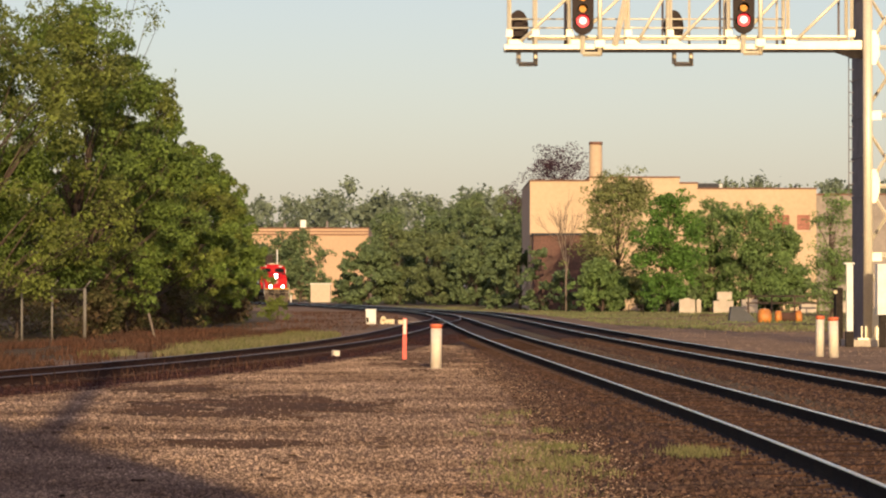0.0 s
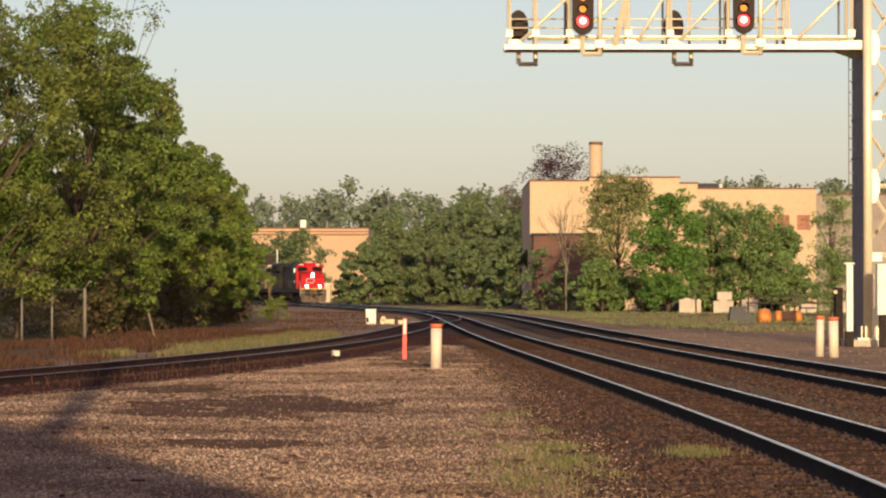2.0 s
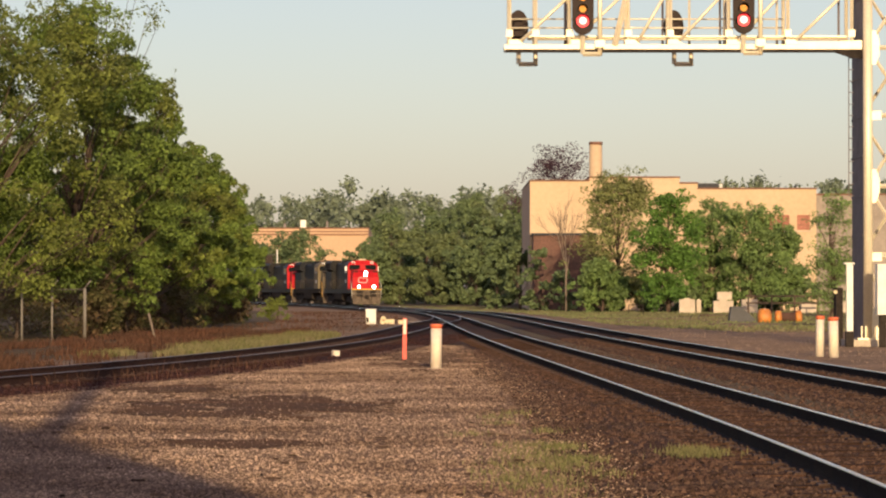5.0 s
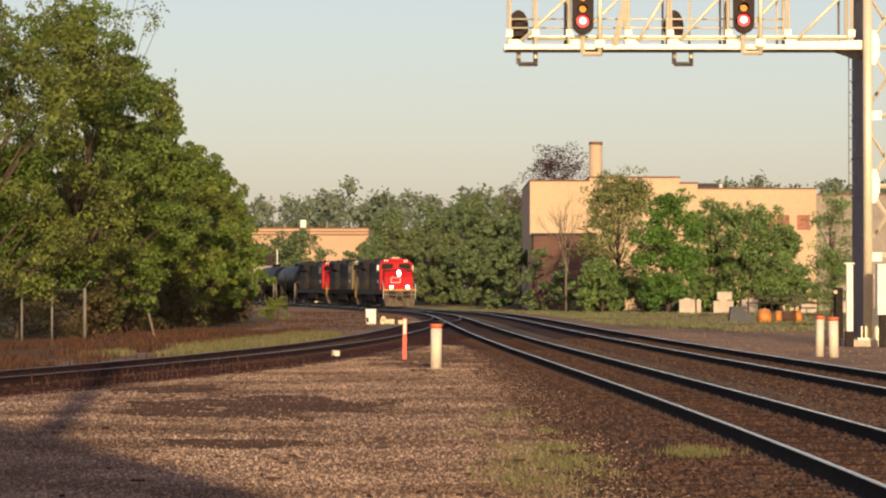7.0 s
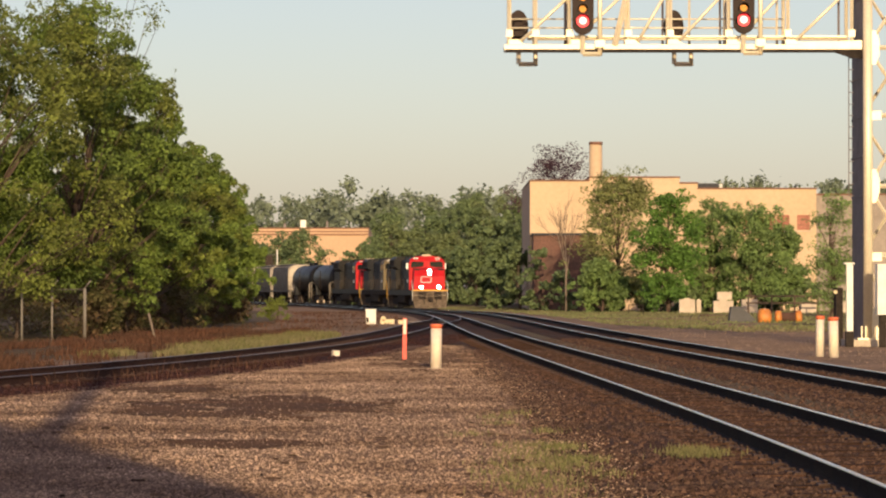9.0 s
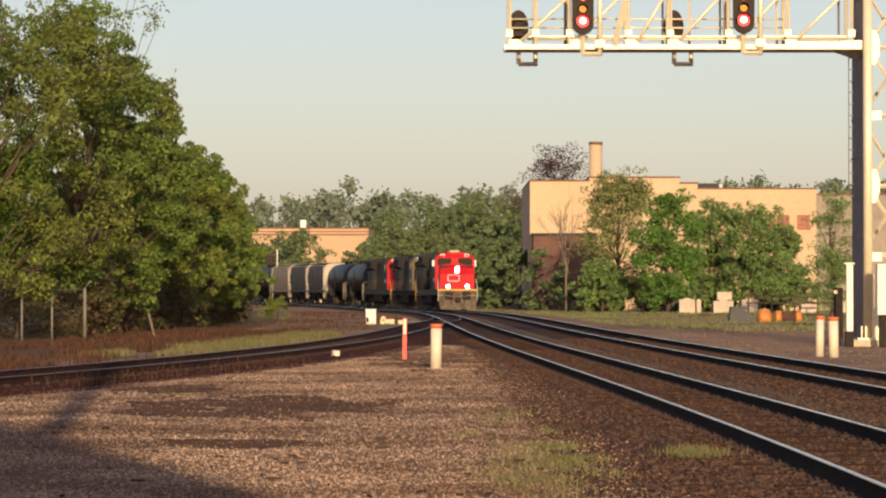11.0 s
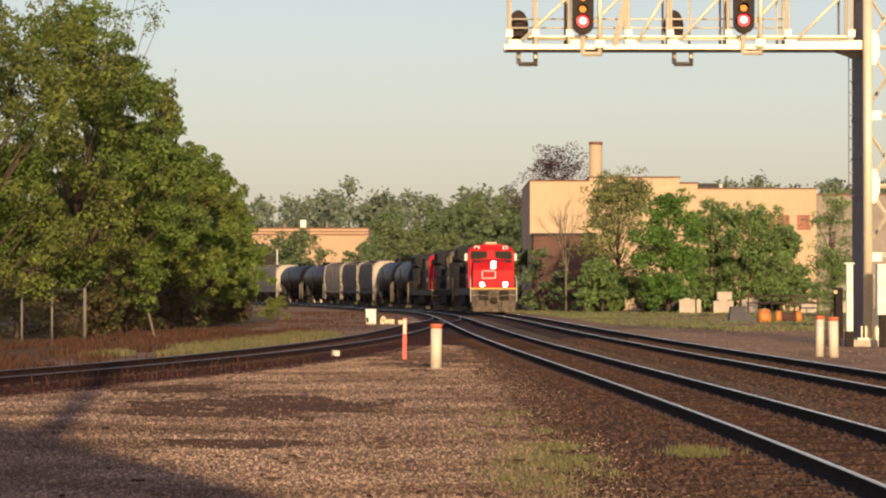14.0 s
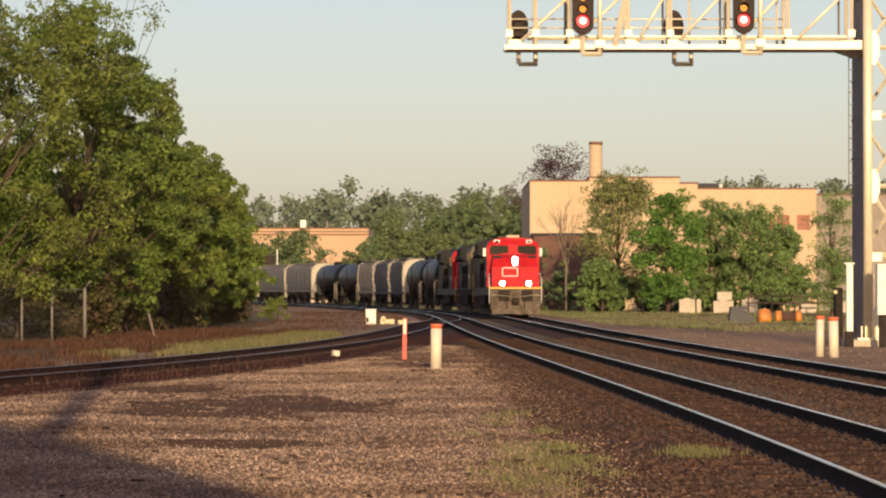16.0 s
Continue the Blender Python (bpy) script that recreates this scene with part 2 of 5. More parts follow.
def branch(y):
    if y < 55:
        s = (poly(PL, 57) - poly(PL, 55)) / 2
        v = poly(PL, 55) + s * (y - 55)
    else:
        v = poly(PL, min(y, 160))
    v += 0.75
    w = min(max((y - 135) / 60, 0), 1)
    w = w * w * (3 - 2 * w)
    return v * (1 - w) + near_track(y) * w


def rise(y):
    """The line dips a little in the middle distance."""
    return -0.17 * math.exp(-((y - 285) / 50) ** 2)


RAIL = 0.17


def sweep(line, ys, side, outline, bm):
    """Draw an outline of (across, up) pairs along a line, side metres off its centre."""
    rings = []
    for y in ys:
        d = (line(y + 0.5) - line(y - 0.5))
        n = Vector((1, -d, 0)).normalized()
        c = Vector((line(y), y, rise(y))) + n * side
        rings.append([bm.verts.new(c + n * u + Vector((0, 0, v))) for u, v in outline])
    k = len(outline)
    for p, q in zip(rings, rings[1:]):
        for i in range(k):
            bm.faces.new((p[i], p[(i + 1) % k], q[(i + 1) % k], q[i]))
    bm.faces.new(rings[0])
    bm.faces.new(rings[-1][::-1])
    return bm


def steps(a, b, s):
    n = max(int((b - a) / s), 1)
    return [a + (b - a) * k / n for k in range(n + 1)]


# ---- ground ----
def sheet(name, xs, ys, material, height, label, kind="structure"):
    verts, faces = [], []
    for y in ys:
        for x in xs:
            verts.append((x, y, height(x, y)))
    w = len(xs)
    for j in range(len(ys) - 1):
        for i in range(w - 1):
            k = j * w + i
            faces.append((k, k + 1, k + w + 1, k + w))
    ob = from_arrays(name, np.array(verts), np.array(faces), material)
    return tagged(ob, label, name, kind=kind)


def lumps(x, y, a=0.03):
    return a * noise.noise(Vector((x * 0.6, y * 0.4, 0.3))) + a * 0.5 * noise.noise(Vector((x * 2.1, y * 1.1, 4.0)))


xs = [-2500, -800, -300, -120, -60] + steps(-40, 40, 2) + [60, 120, 300, 800, 2500]
ys = [-2500, -600, -150, -60, -20] + steps(0, 440, 4) + [520, 700, 1000, 2000, 4500]
sheet("ground", xs, ys, EARTH, lambda x, y: rise(y) - 0.06, "grassy brown earth stretching to the tree line")


def strip(name, left, right, ys, material, height, label, n=10, category="ground"):
    """A ground strip between two lines."""
    verts, faces = [], []
    for y in ys:
        a, b = left(y), right(y)
        for i in range(n + 1):
            x = a + (b - a) * i / n
            verts.append((x, y, height(x, y, i / n)))
    for j in range(len(ys) - 1):
        for i in range(n):
            k = j * (n + 1) + i
            faces.append((k, k + 1, k + n + 2, k + n + 1))
    ob = from_arrays(name, np.array(verts), np.array(faces), material)
    return tagged(ob, label, category, kind="structure")


def widen(y):
    """The dark ballast spreads further from the rail near the viewpoint."""
    return 0.65 * min(max((52 - y) / 24, 0), 1)


gravel = strip("gravel_yard", lambda y: branch(y) + 0.9 + 1.4 * min(max((140 - y) / 60, 0), 1) - (5 if y < 40 else 0), lambda y: near_track(y) - 2.5 - widen(y),
               steps(-30, 96, 0.8), GRAVEL,
               lambda x, y, w: rise(y) + 0.0 + lumps(x, y, 0.018) * min(1, 8 * w, 8 * (1 - w)),
               "tan gravel lot with brown patches beside the tracks", 36)
wedge = strip("ballast_wedge", lambda y: branch(y) + 0.9 + 1.4 * min(max((140 - y) / 60, 0), 1), lambda y: near_track(y) - 2.5,
              steps(95.9, 168, 1.5), BALLAST, lambda x, y, w: rise(y) - 0.03 + lumps(x, y, 0.018), "dark brown ballast between the diverging tracks", 8)
dirt = strip("dirt_road", lambda y: far_track(y) + 1.8, lambda y: far_track(y) + 9 + 0.02 * y, steps(-30, 200, 3), DIRT,
             lambda x, y, w: rise(y) - 0.02 + lumps(x, y, 0.02), "bare brown dirt road beside the track", 10)
shoulder = strip("ballast_shoulder", lambda y: near_track(y) - 2.9 - widen(y), lambda y: near_track(y) - 1.4, steps(-30, 160, 1.5), BALLAST,
                 lambda x, y, w: rise(y) - 0.012 - 0.03 * (1 - w) ** 2 + lumps(x, y, 0.02), "dark brown ballast shoulder beside the main track", 8)
rust = strip("rusty_shoulder", lambda y: branch(y) + 0.8, lambda y: branch(y) + 1.1 + 2.0 * min(max((140 - y) / 60, 0), 1), steps(40, 150, 1.5), RUSTROAD,
             lambda x, y, w: rise(y) - 0.002 - 0.01 * w + lumps(x, y, 0.02), "rust-brown ballast shoulder of the branch track", 8)
far_dirt = strip("brown_verge", lambda y: far_track(y) + 1.8, lambda y: far_track(y) + 6, steps(200, 430, 6), DIRT,
                 lambda x, y, w: rise(y) - 0.03 + lumps(x, y, 0.02), "brown dirt verge along the curve", 4)
left_dirt = strip("brown_cess", lambda y: min(branch(y) - 5 - 0.05 * max(0, min(y - 90, 110)), near_track(y) - 2.5), lambda y: branch(y) - 1.2, steps(40, 330, 3), DIRT,
                  lambda x, y, w: rise(y) - 0.03 + lumps(x, y, 0.02), "brown bare earth beside the branch track", 6)


# ---- tracks ----
def track(name, line, y0, y1, top, side, bed, label, near, wide=1.55):
    """Ballast bed, two rails, ties with their plates; ties are parts where they lie near."""
    t = thing(name, label, "railway track", kind="structure")
    bm = B()
    sweep(line, steps(y0, y1, 3), 0, [(-wide - 0.35, -0.11), (-wide, -0.010), (wide, -0.010), (wide + 0.35, -0.11)], bm)
    part("ballast_bed", bm, bed, t)
    ys = steps(y0, y1, 1.5)
    for s in (-0.755, 0.755):
        bm = B()
        sweep(line, ys, s, [(-0.075, 0.0), (-0.075, 0.012), (-0.012, 0.035), (-0.010, 0.125), (-0.034, 0.135), (-0.034, 0.160),
                            (0.034, 0.160), (0.034, 0.135), (0.010, 0.125), (0.012, 0.035), (0.075, 0.012), (0.075, 0.0)], bm)
        rail = part("rail", bm, side, t)
        bm = B()
        sweep(line, ys, s, [(-0.030, 0.1605), (-0.027, 0.167), (-0.018, 0.170), (0.018, 0.170), (0.027, 0.167), (0.030, 0.1605)], bm)
        part("running_surface", bm, top, rail, "worn bright running surface" if top is RAILTOP else "")
    tie = mesh_of("tie", box(B(), -1.3, 1.3, -0.115, 0.115, -0.16, -0.004), TIE, 0.012)
    plate = B()
    for s in (-0.755, 0.755):
        box(plate, s - 0.18, s + 0.18, -0.09, 0.09, -0.004, 0.016)
        for u in (-0.11, 0.11):
            rod(plate, (s + u, 0.05, 0.01), (s + u, 0.05, 0.045), 0.014, n=6)
            rod(plate, (s + u, -0.05, 0.01), (s + u, -0.05, 0.045), 0.014, n=6)
    plate = mesh_of("tie_plate", plate, TIEPLATE)
    y = near[0]
    k = 0
    while y < near[1]:
        d = line(y + 0.5) - line(y - 0.5)
        ob = new("tie", tie)
        ob.parent = t
        ob.matrix_basis = pose(line(y), y, rise(y) + 0.012 * math.sin(k * 2.3), 0, 0, -math.degrees(math.atan(d)))
        pl = new("tie_plate", plate)
        pl.parent = ob
        y += 0.54
        k += 1
    return t


track("track_near", near_track, -20, 480, RAILTOP, RAILSIDE, BALLAST, "main railway track on brown ballast with bright rails", (20, 110))
track("track_far", far_track, -20, 640, RAILTOP, RAILSIDE, BALLAST, "second main track on brown ballast carrying the train", (40, 110))
track("track_branch", branch, 20, 196, BRANCHTOP, BRANCHSIDE, RUSTROAD, "rusty branch track curving away through the turnout", (45, 110), 1.2)


# frog and guard rails of the turnout
tn = thing("turnout_frog", "worn steel frog with guard rails in the turnout", "track switch")
bm = B()
for line, s, a, b in ((near_track, -0.66, 150, 162), (near_track, 0.66, 148, 160), (branch, 0.66, 148, 160)):
    sweep(line, steps(a, b, 1), s, [(-0.03, 0.02), (-0.03, 0.175), (0.03, 0.175), (0.03, 0.02)], bm)
part("guard_rail", bm, RAILSIDE, tn)
bm = B()
box(bm, near_track(156) - 1.15, near_track(156) - 0.45, 153, 159, 0.02, 0.165)
part("frog_casting", bm, RAILSIDE, tn, bevel=0.02)


# ---- stones and grass as stuff ----
def scatter_stones(name, n, inside, size, material, label, seed, z=0.0):
    rng = np.random.default_rng(seed)
    base = np.array([(1, 0, 0), (-1, 0, 0), (0, 1, 0), (0, -1, 0), (0, 0, 0.75)], float)
    tri = np.array([(0, 2, 4), (2, 1, 4), (1, 3, 4), (3, 0, 4)])
    pts = inside(rng, n)
    n = len(pts)
    s = size * np.minimum(rng.lognormal(0, 0.45, n), 1.9)
    v = base[None] * (s[:, None, None] * rng.uniform(0.5, 1.3, (n, 5, 3)))
    a = rng.uniform(0, math.tau, n)
    c, d = np.cos(a)[:, None], np.sin(a)[:, None]
    v = np.stack([v[..., 0] * c - v[..., 1] * d, v[..., 0] * d + v[..., 1] * c, v[..., 2]], -1)
    v += pts[:, None, :]
    f = tri[None] + 5 * np.arange(n)[:, None, None]
    ob = from_arrays(name, v.reshape(-1, 3), f.reshape(-1, 3), material)
    return tagged(ob, label, "stones", kind="stuff")


SOIL_PATCHES = ((-2.7, 46.5, 2.3, 5.0), (-4.6, 54.0, 1.0, 2.4), (-2.2, 35.2, 0.9, 1.2), (-0.5, 82.0, 1.5, 15.0))


def bare(x, y):
    """Above zero where the brown soil shows through the gravel."""
    m = max(1 - ((x - a) / c) ** 2 - ((y - b) / d) ** 2 for a, b, c, d in SOIL_PATCHES)
    return m + 0.9 * noise.noise(Vector((x * 1.1, y * 0.45, 9.0))) + 0.5 * noise.noise(Vector((x * 4, y * 1.7, 3.0))) - 0.15


def yard_points(rng, n):
    y = 22 + 75 * rng.random(n) ** 1.8
    u = rng.random(n)
    left = np.array([max(branch(k) + 2.75 if k > 40 else -9, -0.16 * k) for k in y])
    right = np.array([near_track(k) - 2.6 - widen(k) for k in y]) + 1.1 * rng.random(n) ** 2
    x = left + (right - left) * u
    keep = np.array([bare(i, k) < rng.random() * 0.5 - 0.05 or rng.random() < 0.3 for i, k in zip(x, y)])
    x, y = x[keep], y[keep]
    return np.stack([x, y, [rise(k) + lumps(i, k, 0.018) + 0.004 for i, k in zip(x, y)]], -1)


def bed_points(line, a, b, w0, w1, z=-0.009):
    def make(rng, n):
        y = a + (b - a) * rng.random(n) ** 1.7
        x = np.array([line(k) for k in y]) + (w0 - 0.5 + 1.3 * rng.random(n)) * (u := rng.random(n)) + w1 * (1 - u)
        return np.stack([x, y, np.full(n, z)], -1)
    return make


sv, sf = [], []
for i in range(46):
    for k in range(380):
        x, y = -6.2 + 0.17 * i, 30.0 + 0.17 * k
        if bare(x, y) > 0.1 and branch(y) + 2.6 < x < near_track(y) - 2.2:
            c = len(sv)
            sv += [(u, v, rise(v) + lumps(u, v, 0.018) + 0.008) for u, v in ((x - 0.085, y - 0.085), (x + 0.085, y - 0.085), (x + 0.085, y + 0.085), (x - 0.085, y + 0.085))]
            sf.append((c, c + 1, c + 2, c + 3))
soil = from_arrays("soil_patches", np.array(sv), np.array(sf),
                   mat("brown_soil", (0.15, 0.08, 0.041), 0.95, vary=0.4, scale=0.8, fine=16, bump=1.0, second=(0.10, 0.058, 0.037), spec=0.05))
tagged(soil, "damp brown soil showing through the gravel", "soil", kind="stuff")
scatter_stones("gravel_stones", 135000, yard_points, 0.0115, STONE, "loose tan and grey gravel stones", 3)
scatter_stones("ballast_stones_near", 60000, bed_points(near_track, 22, 90, -3.2, 1.6), 0.019, BSTONE, "crushed brown ballast stones", 4)
scatter_stones("ballast_stones_far", 26000, bed_points(far_track, 40, 110, -2.3, 1.7), 0.023, BSTONE, "crushed brown ballast stones", 5)
scatter_stones("ballast_stones_branch", 14000, bed_points(branch, 50, 120, -1.4, 2.9), 0.03,
               mat("rusty_stone", (0.050, 0.024, 0.021), 0.9, vary=0.2, island=0.5, spec=0.05), "rust-stained ballast stones", 6)


def road_points(rng, n):
    y = 45 + 110 * rng.random(n) ** 1.6
    x = np.array([far_track(k) for k in y]) + rng.uniform(1.9, 9.5, n)
    return np.stack([x, y, [lumps(i, k, 0.02) - 0.018 for i, k in zip(x, y)]], -1)


scatter_stones("road_stones", 14000, road_points, 0.016, STONE, "scattered small stones on the dirt road", 7)


def blades(name, pts, height, width, material, label, seed, kind="stuff"):
    """Upright grass blades, each a bent two-piece strip."""
    rng = np.random.default_rng(seed)
    n = len(pts)
    h = height * rng.uniform(0.5, 1.3, n)
    a = rng.uniform(0, math.tau, n)
    lean = rng.uniform(0.1, 0.6, n) * h
    la = rng.uniform(0, math.tau, n)
    w = width * rng.uniform(0.6, 1.3, n)
    dx, dy = np.cos(a) * w, np.sin(a) * w
    lx, ly = np.cos(la) * lean, np.sin(la) * lean
    o = np.zeros((n, 5, 3))
    for i, (side, up, ln) in enumerate(((-1, 0, 0), (1, 0, 0), (0.7, 0.55, 0.3), (-0.7, 0.55, 0.3), (0, 1, 1))):
        o[:, i, 0] = pts[:, 0] + dx * side + lx * ln
        o[:, i, 1] = pts[:, 1] + dy * side + ly * ln
        o[:, i, 2] = pts[:, 2] + h * up - 0.01
    k = 5 * np.arange(n)[:, None]
    quads = np.concatenate([k + 0, k + 1, k + 2, k + 3], 1).tolist()
    tris = np.concatenate([k + 3, k + 2, k + 4], 1).tolist()
    me = bpy.data.meshes.new(name)
    me.from_pydata(o.reshape(-1, 3).tolist(), [], quads + tris)
    me.materials.append(material)
    return tagged(new(name, me), label, "grass", kind=kind)


def tufts(rng, centres, per, spread):
    out = []
    for x, y, z in centres:
        m = rng.normal(0, spread, (per, 2))
        out.append(np.stack([x + m[:, 0], y + m[:, 1] * 1.6, np.full(per, z)], -1))
    return np.concatenate(out)


rng = np.random.default_rng(8)
near_tufts = [(rng.normal(1.1, 0.22), rng.normal(31, 2.2), 0.0) for _ in range(20)] + \
             [(rng.normal(2.62, 0.06), rng.normal(33.2, 0.6), 0.0) for _ in range(8)] + \
             [(rng.uniform(0.2, 1.9), rng.uniform(26, 44), 0.0) for _ in range(14)]
blades("grass_tufts", tufts(rng, near_tufts, 90, 0.15), 0.075, 0.005, TUFT, "short green grass tufts in the gravel", 9)
y = rng.uniform(55, 74, 170)
x = np.array([branch(k) for k in y]) + rng.uniform(0.9, 2.8, len(y))
blades("dry_stalks", np.stack([x, y, np.zeros_like(y)], -1), 0.3, 0.008, DRYGRASS, "thin dry stalks standing on the rusty shoulder", 15)
y = 80 + 42 * rng.random(16000) ** 1.3
x = np.array([branch(k) for k in y]) - 1.9 - rng.random(len(y)) ** 1.5 * 2.7
keep = np.array([noise.noise(Vector((i * 0.7, k * 0.2, 6.0))) > -0.35 + 0.45 * rng.random() for i, k in zip(x, y)])
x, y = x[keep], y[keep]
blades("grass_verge", np.stack([x, y, np.zeros_like(y)], -1), 0.16, 0.02, GRASS, "pale green grass strip behind the branch track", 10)
y = rng.uniform(112, 260, 9000)
x = np.array([min(branch(k), near_track(k)) - 2.2 for k in y]) - rng.random(len(y)) * 7
keep = np.array([noise.noise(Vector((i * 0.35, k * 0.12, 7.0))) > -0.35 + 0.7 * rng.random() for i, k in zip(x, y)])
x, y = x[keep], y[keep]
blades("sparse_weeds", np.stack([x, y, np.array([rise(k) for k in y])], -1), 0.12, 0.02, DRYGRASS, "sparse short dry weeds on bare earth", 16)
y = 58 + 72 * rng.random(34000)
x = np.array([branch(k) - (1.9 if k < 78 else 4.0) for k in y]) - rng.random(len(y)) * 6
keep = np.array([noise.noise(Vector((i * 0.5, k * 0.22, 2.0))) > -0.06 + 0.2 * rng.random() for i, k in zip(x, y)])
x, y = x[keep], y[keep]
blades("dry_weeds", np.stack([x, y, np.zeros_like(y)], -1), 0.21, 0.016, DRYGRASS, "rust-brown dry weeds under the trees", 11)
y = rng.uniform(128, 330, 46000)
x = np.array([far_track(k) + 3.3 + 0.12 * max(0, 155 - k) for k in y]) + rng.random(len(y)) ** 1.2 * (8 + 0.08 * y)
keep = np.array([noise.noise(Vector((i * 0.3, k * 0.1, 5.0))) > -0.25 + 0.3 * rng.random() for i, k in zip(x, y)])
x, y = x[keep], y[keep]
blades("grass_field", np.stack([x, y, np.array([rise(k) for k in y])], -1), 0.11, 0.03, GRASSFAR, "green grass along the far verge", 12)

# sticks and dark scraps lying in the gravel
rng = np.random.default_rng(14)
sv, sf = [], []
for k in range(170):
    y = 23 + 45 * rng.random() ** 1.6
    x = rng.uniform(max(-0.13 * y, -6), near_track(y) - 1.8)
    a, L, w = rng.uniform(0, math.pi), rng.uniform(0.03, 0.15), rng.uniform(0.005, 0.012)
    d, e = np.array([math.cos(a), math.sin(a), 0]) * L / 2, np.array([-math.sin(a), math.cos(a), 0]) * w
    c = np.array([x, y, 0.012 + lumps(x, y, 0.018)])
    up = np.array([0, 0, 0.022])
    i = len(sv)
    sv += [c - d - e, c + d - e, c + d + e, c - d + e, c - d + up, c + d + up]
    sf += [(i, i + 1, i + 5, i + 4), (i + 2, i + 3, i + 4, i + 5)]
sticks = from_arrays("sticks", np.array(sv), np.array(sf), mat("dead_wood", (0.09, 0.058, 0.042), 0.95, island=0.5, spec=0.05))
tagged(sticks, "dark broken twigs scattered in the gravel", "twigs", kind="stuff")


# ---- trees ----
def leaves(name, pts, size, material, parent, rng, out=None):
    """Small four-cornered leaves; out gives the way that each one roughly faces."""
    n = len(pts)
    a = rng.normal(0, 1, (n, 3))
    if out is not None:
        w = out + rng.normal(0, 0.6, (n, 3))
        a = np.cross(w, a)
    a /= np.linalg.norm(a, axis=1)[:, None]
    b = np.cross(a, rng.normal(0, 1, (n, 3)) if out is None else w)
    b /= np.linalg.norm(b, axis=1)[:, None]
    s = size * rng.uniform(0.55, 1.35, n)[:, None]
    v = np.stack([pts - a * s, pts + b * s * 0.55 + a * s * 0.1, pts + a * s, pts - b * s * 0.55 + a * s * 0.1], 1)
    f = (4 * np.arange(n)[:, None] + np.arange(4)[None])
    return from_arrays(name, v.reshape(-1, 3), f, material, parent)


def tree(at, height, radius, material, label, seed, n=7000, size=0.14, low=0.2, clumps=60, bark=BARK, name="tree", shape=0.6, spread=0.17,
         group="trees", hollow=0.35):
    """Tapered trunk, limbs to every bough, and on each bough several flat puffs of leaves with gaps between them."""
    rng = np.random.default_rng(seed)
    t = thing(name, label, "tree", pose(*at), group)
    trunk = B()
    tr = 0.018 * height + 0.04
    pts = [Vector((0, 0, -0.2))]
    for k in range(1, 7):
        pts.append(Vector((rng.normal(0, 0.02) * height, rng.normal(0, 0.02) * height, height * 0.82 * k / 6)))
    for k in range(6):
        rod(trunk, pts[k], pts[k + 1], tr * (1 - k / 7), tr * (1 - (k + 1) / 7), 8)
    part("trunk", trunk, bark, t)
    boughs = []
    for _ in range(max(8, int(clumps * 0.5))):
        u = rng.random()
        env = radius * (math.sin(math.pi * min(1, (u * 0.86 + 0.14))) ** shape) * (0.72 + 0.5 * rng.random())
        a = rng.random() * math.tau
        d = env * (hollow + (1 - hollow) * rng.random() ** 0.6)
        boughs.append(Vector((math.cos(a) * d, math.sin(a) * d, height * (low + (1 - low) * u))))
    limbs = B()
    puffs = []
    for i, c in enumerate(boughs):
        k = max(0, min(5, int(c.z / height * 5.2) - 1))
        s = pts[k].lerp(pts[k + 1], 0.5)
        mid = s.lerp(c, 0.5) + Vector((0, 0, 0.04 * height * rng.random()))
        r = tr * 0.22 * (1 - 0.6 * c.z / height)
        bm = B() if i < 7 else limbs
        rod(bm, s, mid, r, r * 0.65, 5)
        rod(bm, mid, c, r * 0.65, r * 0.25, 5)
        if i < 7:
            part("limb", bm, bark, t)
        reach = radius * spread * rng.uniform(1.1, 2.1)
        for _ in range(int(rng.integers(5, 11))):
            m = rng.normal(0, 0.55, 3) * reach
            q = c + Vector((m[0], m[1], m[2] * 0.75))
            rod(limbs, c, q, r * 0.22, r * 0.1, 3)
            puffs.append((q, radius * spread * rng.uniform(0.4, 1.05)))
    tagged(part("brushwood", limbs, bark, t), kind="stuff")
    area = sum(p[1] ** 2 for p in puffs)
    out, ways = [], []
    for c, sp in puffs:
        per = max(int(n * sp * sp / area), 2)
        m = rng.normal(0, 1, (per, 3))
        m[:, 2] += 0.35
        m /= np.linalg.norm(m, axis=1)[:, None] + 1e-6
        ways.append(m + np.array([0, 0, 0.3]))
        m = m * (sp * (0.35 + 0.65 * rng.random((per, 1)) ** 0.6))
        m[:, 2] *= 0.75
        out.append(m + np.array(c))
    leaves("crown", np.concatenate(out), size, material, t, rng, np.concatenate(ways))
    return t


def bare_tree(at, height, label, seed, bark=PALEBARK, spread=0.33, twigs=5, group="trees", name="bare_tree", width=1.0):
    rng = np.random.default_rng(seed)
    t = thing(name, label, "tree", pose(*at), group)
    twig = B()

    def grow(p, way, length, r, depth):
        q = p + way * length
        bm = B() if depth < 2 else twig
        rod(bm, p, q, r * width, r * 0.68 * width, 6 if depth < 2 else 4)
        if depth < 2:
            part("limb" if depth else "trunk", bm, bark, t)
        if depth >= twigs:
            return
        for _ in range(3 if depth else 4):
            w = (way + Vector(rng.normal(0, spread, 3)) + Vector((0, 0, 0.12))).normalized()
            grow(p.lerp(q, rng.uniform(0.55, 1.0)), w, length * rng.uniform(0.52, 0.72), r * 0.55, depth + 1)

    grow(Vector((0, 0, -0.2)), Vector((0, 0, 1)), height * 0.42, 0.014 * height, 0)
    tagged(part("brushwood", twig, bark, t), kind="stuff")
    return t


